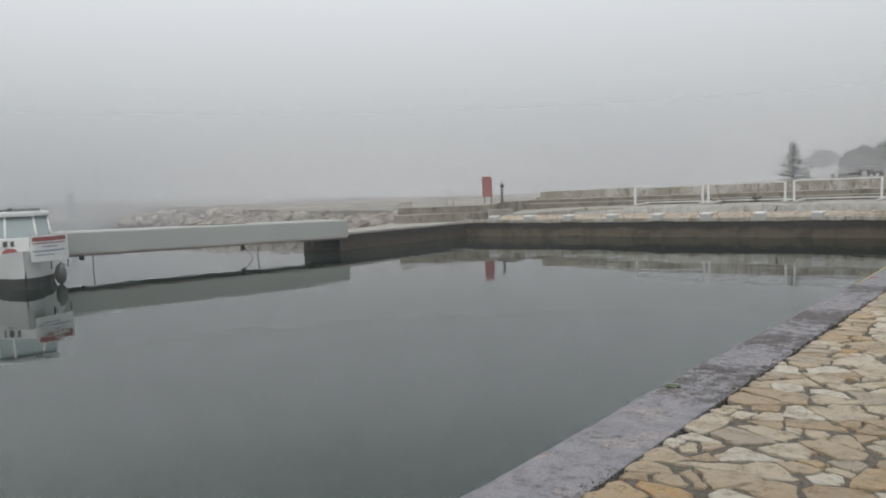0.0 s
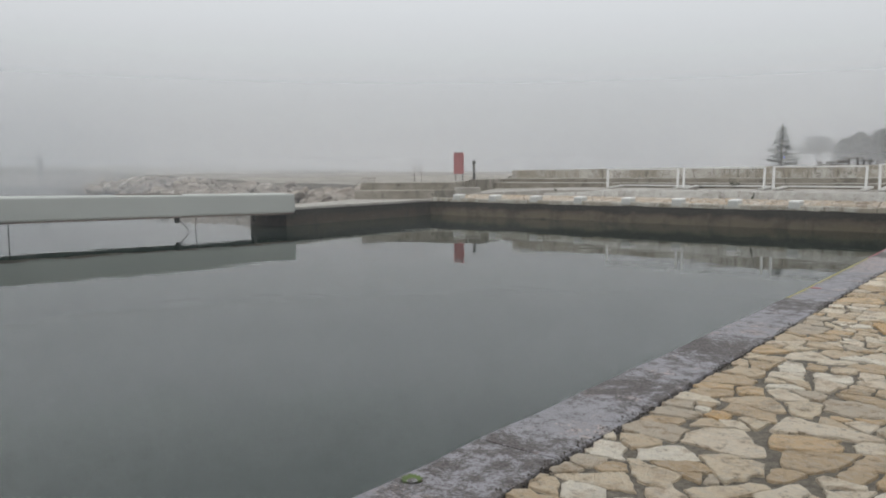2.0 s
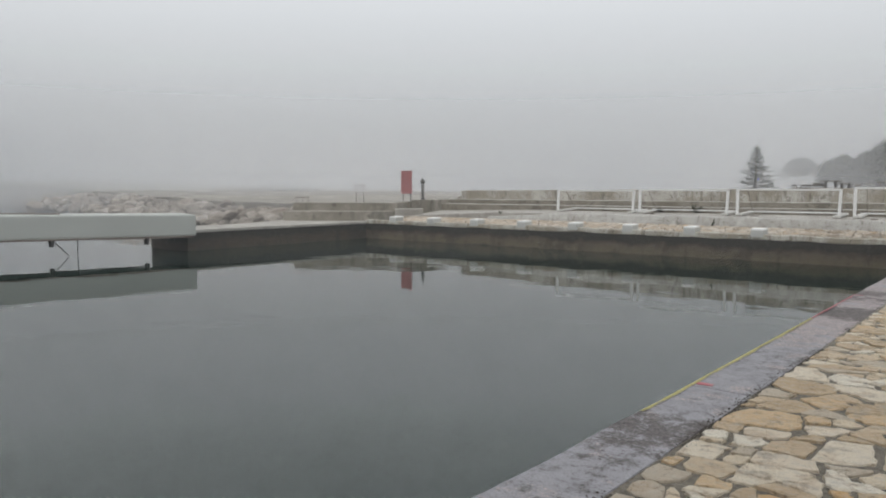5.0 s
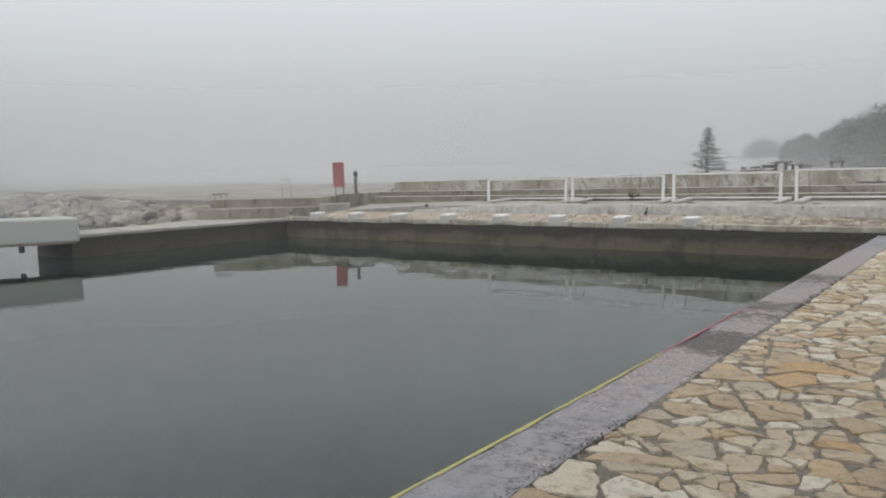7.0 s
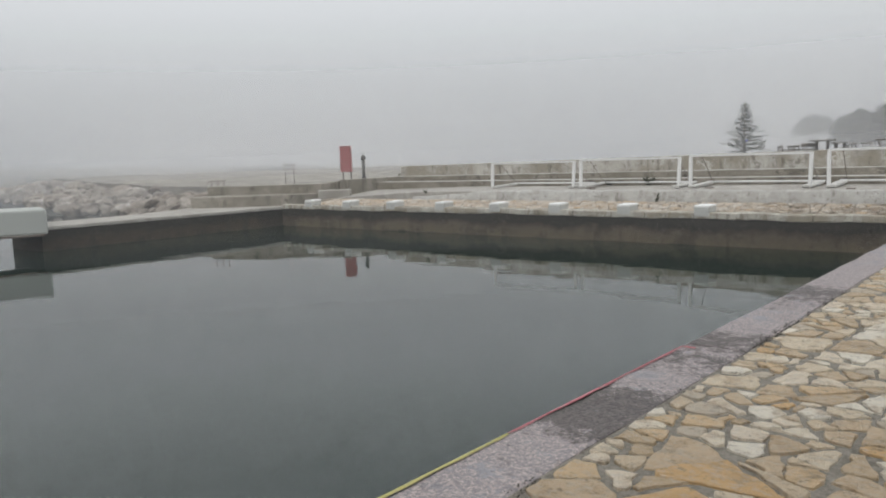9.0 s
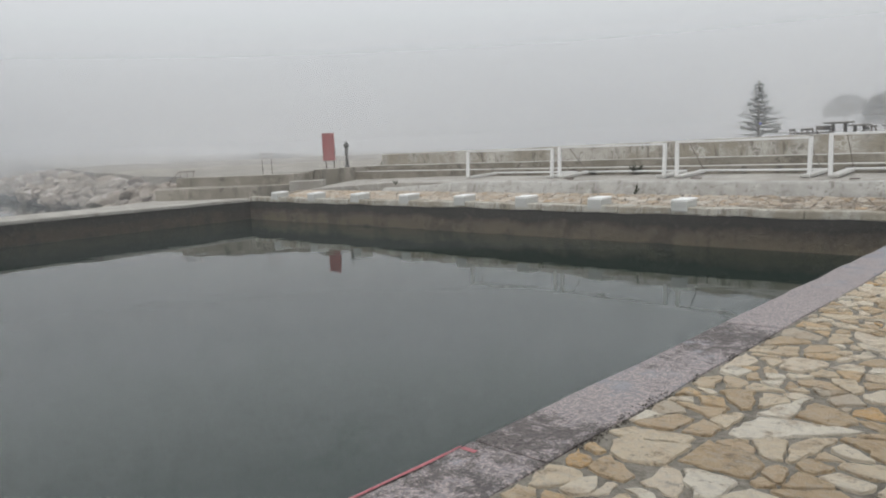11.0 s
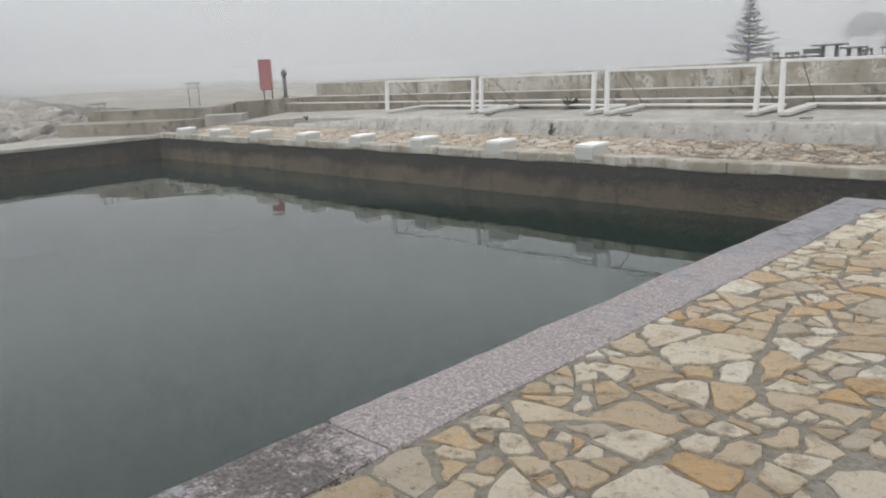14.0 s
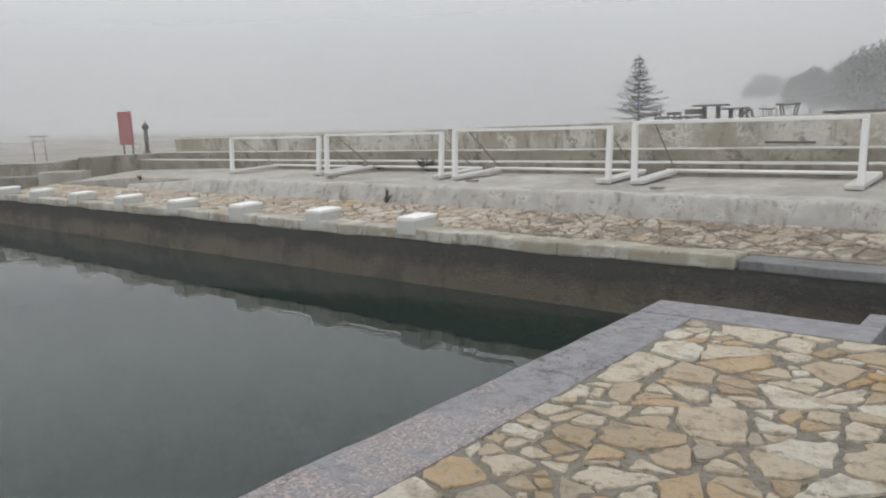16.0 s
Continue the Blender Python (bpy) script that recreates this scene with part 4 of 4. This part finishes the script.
def spruce(at, h, spread):
    rng = random.Random(21)
    tree = empty("spruce_tree", Matrix.Translation(at))
    bm = bmesh.new()
    add_rod(bm, (0, 0, 0), (0.01, 0.0, h), 0.07, 0.012, 8)
    part("trunk", bm, M_BARK, tree, "", True)
    bm = bmesh.new()
    limbs = bmesh.new()
    z = 0.14 * h
    while z < h * 0.94:
        f = (z - 0.14 * h) / (0.86 * h)
        reach = spread * (1 - f) ** 0.98 * rng.uniform(0.8, 1.14) + 0.04
        k = rng.choice((6, 7, 8))
        a0 = rng.uniform(0, 6.28)
        for i in range(k):
            a = a0 + i * 6.283 / k + rng.uniform(-0.25, 0.25)
            r = reach * rng.uniform(0.72, 1.12)
            way = Vector((math.cos(a), math.sin(a), 0.0))
            tip = Vector((0, 0, z)) + way * r + Vector((0, 0, rng.uniform(-0.12, 0.34) * r))
            base = Vector((0, 0, z + 0.03))
            add_rod(limbs, base, tip, 0.014, 0.004, 5)
            steps = max(3, int(r / 0.055))
            for j in range(1, steps + 1):
                q = base.lerp(tip, j / steps) + Vector((0, 0, -0.05 * math.sin(3.1 * j / steps)))
                for sgn in (-1, 1):
                    lean = way * rng.uniform(0.3, 0.8) + Vector((-way.y, way.x, 0)) * sgn * rng.uniform(0.5, 1.0) + Vector((0, 0, rng.uniform(-0.2, 0.3)))
                    blade(bm, q, lean.normalized(), rng.uniform(0.10, 0.19), 0.03)
                blade(bm, q, (way * 0.4 + Vector((0, 0, rng.uniform(0.3, 0.9)))).normalized(), rng.uniform(0.06, 0.12), 0.02)
        z += h * rng.uniform(0.046, 0.064)
    for i in range(9):
        turn = i * 2.4
        blade(bm, Vector((0, 0, h * (0.92 + 0.008 * i))), Vector((0.5 * math.cos(turn), 0.5 * math.sin(turn), 0.8)).normalized(), 0.13 - 0.006 * i, 0.02)
    part("limbs", limbs, M_BARK, tree)
    part("crown", bm, M_NEEDLE, tree, "dark green needle crown")
    return tagged(tree, "small dark green spruce tree on the terrace", "tree")


spruce((-10.0, 47.35, TERR), 2.7, 1.12)
M_BLUELAMP = plain("blue_plastic", (0.05, 0.08, 0.5), 0.4)
bm = bmesh.new()
bmesh.ops.create_uvsphere(bm, u_segments=10, v_segments=6, radius=0.05)
orn = tagged(part("tree_ornament", bm, M_BLUELAMP), "small blue ornament hung on the spruce", "ornament")
orn.matrix_world = pose(-9.7, 46.75, 1.82)


def umbrella_pine(at, h, r, thick, seed, label):
    """A pine with a bare trunk, forked limbs and a flat crown of needle tufts."""
    rng = random.Random(seed)
    tree = empty("umbrella_pine", Matrix.Translation(at))
    fork = Vector((rng.uniform(-0.3, 0.3), 0, h * 0.5))
    bm = bmesh.new()
    add_rod(bm, (0, 0, 0), fork, 0.05 * h * 0.5, 0.035 * h * 0.5, 8)
    part("trunk", bm, M_BARK, tree, "", True)
    bm = bmesh.new()
    clumps = []
    for i in range(46):
        a, q = rng.uniform(0, 6.28), math.sqrt(rng.random())
        top = Vector((math.cos(a) * q * r * 0.9, math.sin(a) * q * r * 0.9, h - thick * (0.25 + 0.75 * q ** 2) + rng.uniform(-0.1, 0.15) * thick))
        clumps.append((top, r * rng.uniform(0.24, 0.4)))
        if i % 2 == 0:
            add_rod(bm, fork, top - Vector((0, 0, 0.1 * thick)), 0.05 * h * 0.2, 0.02, 5)
    part("limbs", bm, M_BARK, tree)
    bm = bmesh.new()
    for c, cr in clumps:
        for _ in range(420):
            d = Vector((rng.gauss(0, 1), rng.gauss(0, 1), rng.gauss(0, 0.75))).normalized()
            p = c + Vector((d.x * cr, d.y * cr, d.z * min(cr, thick * 0.5) * (1.0 if d.z > 0 else 0.55))) * rng.uniform(0.55, 1.05)
            way = (d + Vector((0, 0, 0.5)) + Vector((rng.gauss(0, 0.4), rng.gauss(0, 0.4), rng.gauss(0, 0.4)))).normalized()
            blade(bm, p, way, rng.uniform(0.12, 0.24) * cr / 0.9, 0.06 * cr / 0.9)
    part("crown", bm, M_PINE, tree, "flat dark needle crown")
    return tagged(tree, label, "tree", "pines in the fog")


for px, py, h, r, th, sd in ((-14.9, 78.1, 2.85, 1.5, 1.2, 1), (-11.26, 74.9, 3.2, 1.75, 2.4, 2), (-9.3, 76.2, 3.5, 2.1, 3.0, 6), (-6.2, 74.3, 4.75, 3.4, 4.0, 3), (-0.9, 73.8, 5.6, 3.9, 4.6, 4), (4.8, 73.6, 6.0, 4.0, 4.8, 5)):
    umbrella_pine((px, py, TERR), h, r, th, sd, "umbrella pine with a flat dark crown, pale in the fog")

rng_b = random.Random(31)
bm = bmesh.new()
for i in range(46):
    c = Vector((rng_b.uniform(-64, -52), rng_b.uniform(51, 57), 0.72 + rng_b.uniform(0, 0.16)))
    w = rng_b.uniform(0.5, 1.3)
    for _ in range(110):
        d = Vector((rng_b.gauss(0, 1), rng_b.gauss(0, 1), abs(rng_b.gauss(0, 0.6)))).normalized()
        blade(bm, c + Vector((d.x * w, d.y * w, d.z * 0.5)) * rng_b.uniform(0.6, 1.0), (d + Vector((0, 0, 0.1))).normalized(), 0.12, 0.06)
tagged(part("scrub", bm, M_PINE), "low dark scrub on the far breakwater", "scrub", kind="stuff")

# ---- fog: haze put into thin translucent sheet rings that thicken with distance ----
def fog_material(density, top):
    n = Nodes("mist_sheet")
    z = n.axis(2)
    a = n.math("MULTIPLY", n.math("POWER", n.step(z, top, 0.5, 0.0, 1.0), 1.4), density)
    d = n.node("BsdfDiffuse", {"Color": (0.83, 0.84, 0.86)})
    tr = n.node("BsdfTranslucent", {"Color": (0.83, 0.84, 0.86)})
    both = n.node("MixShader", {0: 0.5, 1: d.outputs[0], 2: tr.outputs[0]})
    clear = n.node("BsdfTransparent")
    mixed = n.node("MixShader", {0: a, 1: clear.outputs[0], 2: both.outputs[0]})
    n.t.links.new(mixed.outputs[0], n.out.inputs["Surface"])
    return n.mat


for r, mist_sheet in ((18.55, fog_material(0.06, 7.0)), (31, fog_material(0.10, 8.0)), (36, fog_material(0.14, 10.0)), (51, fog_material(0.24, 11.0)), (63, fog_material(0.30, 15.0)), (68, fog_material(0.52, 23.0))):
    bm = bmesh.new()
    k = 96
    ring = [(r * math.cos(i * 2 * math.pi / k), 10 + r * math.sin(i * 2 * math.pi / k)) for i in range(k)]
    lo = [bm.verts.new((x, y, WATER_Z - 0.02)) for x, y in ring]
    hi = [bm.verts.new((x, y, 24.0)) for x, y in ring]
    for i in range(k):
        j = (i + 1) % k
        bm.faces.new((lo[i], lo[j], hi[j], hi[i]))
    tagged(part("fog_sheet", bm, mist_sheet, None, "", True), "pale grey translucent sheet standing in for sea fog", "fog", "fog banks", "structure")

# ---- paving stones ----
def clip(poly, p, d):
    """Keeps the part of a convex outline on the side of the line through p to which d points."""
    cut = []
    for a, b in zip(poly, poly[1:] + poly[:1]):
        fa, fb = (a[0] - p[0]) * d[0] + (a[1] - p[1]) * d[1], (b[0] - p[0]) * d[0] + (b[1] - p[1]) * d[1]
        if fa >= 0:
            cut.append(a)
        if fa * fb < 0:
            t = fa / (fa - fb)
            cut.append((a[0] + t * (b[0] - a[0]), a[1] + t * (b[1] - a[1])))
    return cut


def area_of(poly):
    return abs(sum(a[0] * b[1] - b[0] * a[1] for a, b in zip(poly, poly[1:] + poly[:1]))) / 2


def middle(poly):
    return sum(p[0] for p in poly) / len(poly), sum(p[1] for p in poly) / len(poly)


def stone_field(x0, x1, y0, y1, seed, small, large, spread=0.34):
    """Plan outlines of crazy paving: slabs broken again and again across their longer way."""
    rng = random.Random(seed)
    out = []
    nx, ny = max(1, round((x1 - x0) / 1.6)), max(1, round((y1 - y0) / 1.6))
    gx = [x0 + (x1 - x0) * i / nx for i in range(nx + 1)]
    nodes = {}
    for i in range(nx + 1):
        for j in range(ny + 1):
            dx = rng.uniform(-0.4, 0.4) if 0 < i < nx else 0
            dy = rng.uniform(-0.4, 0.4) if 0 < j < ny else 0
            nodes[i, j] = (gx[i] + dx, y0 + (y1 - y0) * j / ny + dy)
    todo = [[nodes[i, j], nodes[i + 1, j], nodes[i + 1, j + 1], nodes[i, j + 1]] for i in range(nx) for j in range(ny)]
    while todo:
        poly = todo.pop()
        area = area_of(poly)
        if area < small * (large / small) ** (rng.random() ** 0.9):
            out.append(poly)
            continue
        cx, cy = middle(poly)
        sxx = sum((p[0] - cx) ** 2 for p in poly)
        syy = sum((p[1] - cy) ** 2 for p in poly)
        sxy = sum((p[0] - cx) * (p[1] - cy) for p in poly)
        way = 0.5 * math.atan2(2 * sxy, sxx - syy) + rng.gauss(0, spread)
        size = math.sqrt(area)
        p = (cx + rng.gauss(0, 0.13) * size, cy + rng.gauss(0, 0.13) * size)
        d = (math.cos(way), math.sin(way))
        for side in (d, (-d[0], -d[1])):
            half = clip(poly, p, side)
            if len(half) >= 3 and area_of(half) > 0.0012:
                todo.append(half)
    return out, rng


def stone_shape(poly, rng, gap, height):
    """Vertices and faces of one stone: uneven joints, broken edges, a chamfer and a cleft top."""
    cx, cy = middle(poly)
    cell = poly
    for a, b in zip(cell, cell[1:] + cell[:1]):
        l = math.dist(a, b)
        if l < 0.012:
            continue
        turn = rng.gauss(0, 0.06)
        nx, ny = -(b[1] - a[1]) / l, (b[0] - a[0]) / l
        if (cx - a[0]) * nx + (cy - a[1]) * ny < 0:
            nx, ny = -nx, -ny
        nx, ny = nx * math.cos(turn) - ny * math.sin(turn), nx * math.sin(turn) + ny * math.cos(turn)
        g = gap * rng.choice((0.35, 0.6, 0.9, 1.2, 1.9))
        poly = clip(poly, ((a[0] + b[0]) / 2 + nx * g, (a[1] + b[1]) / 2 + ny * g), (nx, ny))
        if len(poly) < 3:
            return None
    for corner in list(poly):
        if rng.random() < 0.75:
            cx, cy = middle(poly)
            r = math.dist(corner, (cx, cy)) or 1.0
            w = math.atan2(cy - corner[1], cx - corner[0]) + rng.gauss(0, 0.45)
            off = r * rng.uniform(0.08, 0.3)
            cut = clip(poly, (corner[0] + (cx - corner[0]) / r * off, corner[1] + (cy - corner[1]) / r * off), (math.cos(w), math.sin(w)))
            if len(cut) >= 3 and area_of(cut) > 0.86 * area_of(poly):
                poly = cut
    cx, cy = middle(poly)
    size = math.sqrt(area_of(poly))
    if size < 0.045:
        return None
    line = []
    for a, b in zip(poly, poly[1:] + poly[:1]):
        l = math.dist(a, b)
        if l < 0.012:
            continue
        k = 1 + (l > 0.05) + (l > 0.11) + (l > 0.2) + (l > 0.3)
        nx, ny = -(b[1] - a[1]) / l, (b[0] - a[0]) / l
        for i in range(k):
            f = (i + (rng.uniform(-0.25, 0.25) if i else 0.0)) / k
            o = rng.gauss(0, 0.052 * min(l, 0.22)) if i else rng.gauss(0, 0.004)
            line.append((a[0] + (b[0] - a[0]) * f + nx * o, a[1] + (b[1] - a[1]) * f + ny * o))
    if len(line) < 3:
        return None
    k = len(line)
    tx, ty = rng.gauss(0, 0.014), rng.gauss(0, 0.014)
    inset = 1 - min(0.2, 0.008 / size)
    top = height * rng.uniform(0.6, 1.35)
    verts = [(x - cx, y - cy, -0.012) for x, y in line]
    verts += [((x - cx) * (0.5 + 0.5 * inset), (y - cy) * (0.5 + 0.5 * inset), top * 0.78 + tx * (x - cx) + ty * (y - cy)) for x, y in line]
    verts += [((x - cx) * (inset - 0.015), (y - cy) * (inset - 0.015), top + tx * (x - cx) + ty * (y - cy) + rng.gauss(0, 0.0018)) for x, y in line]
    verts.append((0.0, 0.0, top + rng.gauss(0, 0.0015)))
    faces = [(r * k + i, r * k + (i + 1) % k, (r + 1) * k + (i + 1) % k, (r + 1) * k + i) for r in (0, 1) for i in range(k)]
    faces += [(2 * k + i, 2 * k + (i + 1) % k, 3 * k) for i in range(k)]
    return (cx, cy), verts, faces


def lay_stones(polys, rng, mat, parent, gap, height, ground, single, limit):
    """Stones inside the stretch `single` are pieces of their own, the rest one joined part."""
    jv, jf, count = [], [], 0
    for poly in polys:
        got = stone_shape(poly, rng, gap, height)
        if got is None:
            continue
        (cx, cy), verts, faces = got
        gz, gy = ground(cx, cy)
        verts = [(x, y, z + gy * y) for x, y, z in verts]
        if single(cx, cy) and count < limit:
            me = bpy.data.meshes.new("stone")
            me.from_pydata(verts, [], faces)
            me.materials.append(mat)
            ob = new("stone", me)
            ob.location = (cx, cy, gz)
            ob.parent = parent
            count += 1
        else:
            o = len(jv)
            jv += [(x + cx, y + cy, z + gz) for x, y, z in verts]
            jf += [tuple(i + o for i in f) for f in faces]
    me = bpy.data.meshes.new("stones_rest")
    me.from_pydata(jv, [], jf)
    me.materials.append(mat)
    ob = new("stones_rest", me)
    ob.parent = parent
    ob["kind"] = "stuff"


def beside_coping(polys):
    """Lays the first row of stones along the inner edge of the coping."""
    return [[(x + (along(y, INNER) + 0.012 - 0.45) * max(0.0, 1 - (x - 0.45)), y) for x, y in p] for p in polys]


for y0, y1, seed, gap in ((-6.0, 13.0, 5, 0.0065), (13.0, 26.42, 7, 0.0105)):
    polys, rng_s = stone_field(0.45, 4.6, y0, y1, seed, 0.012, 0.20)
    lay_stones(beside_coping(polys), rng_s, M_STONE, quay, gap, 0.0135, lambda x, y: (-0.012, 0.0), lambda x, y: x < 1.9 and 17.5 < y < 23.5, 300)
polys, rng_s = stone_field(4.6, 9.0, -6.0, 26.42, 15, 0.05, 0.2)
lay_stones(polys, rng_s, M_STONE, quay, 0.0125, 0.0135, lambda x, y: (-0.012, 0.0), lambda x, y: False, 0)
polys, rng_s = stone_field(-19.0, 5.0, 29.24, 30.33, 8, 0.02, 0.12)
lay_stones(polys, rng_s, M_STONE_FAR, strip, 0.014, 0.02, lambda x, y: (0.012 + (y - 29.2) * 0.133, 0.133), lambda x, y: -3.6 < x < 2.0, 300)

# dark grit and dead moss gathered in the joint behind the coping
rng_g = random.Random(77)
gv, gf = [], []
for i in range(9000):
    y = rng_g.uniform(-1.5, 20.0)
    if noise.noise((0.0, y * 0.7, 5.0)) + 0.25 * noise.noise((0.0, y * 4, 1.0)) < (-0.25 if y < 13.0 else 0.05):
        continue
    x = along(y, INNER) + 0.006 + abs(rng_g.gauss(0, 0.02)) * rng_g.choice((-1.4, 1, 1))
    z = 0.0 if x < along(y, INNER) - 0.004 else -0.008
    r = 0.0022 + 0.006 * rng_g.random() ** 2
    o = len(gv)
    gv += [(x + r * rng_g.uniform(0.5, 1.2) * math.cos(a), y + r * rng_g.uniform(0.6, 1.4) * math.sin(a), z) for a in (0.0, 1.6, 3.1, 4.7)] + [(x, y, z + r * rng_g.uniform(0.7, 1.6))]
    gf += [(o, o + 1, o + 4), (o + 1, o + 2, o + 4), (o + 2, o + 3, o + 4), (o + 3, o, o + 4)]
me = bpy.data.meshes.new("grit")
me.from_pydata(gv, [], gf)
me.materials.append(M_GRIT)
ob = new("grit", me)
ob.parent = coping
ob["kind"] = "stuff"
ob["label"] = "dark grit and dead moss in the joint"
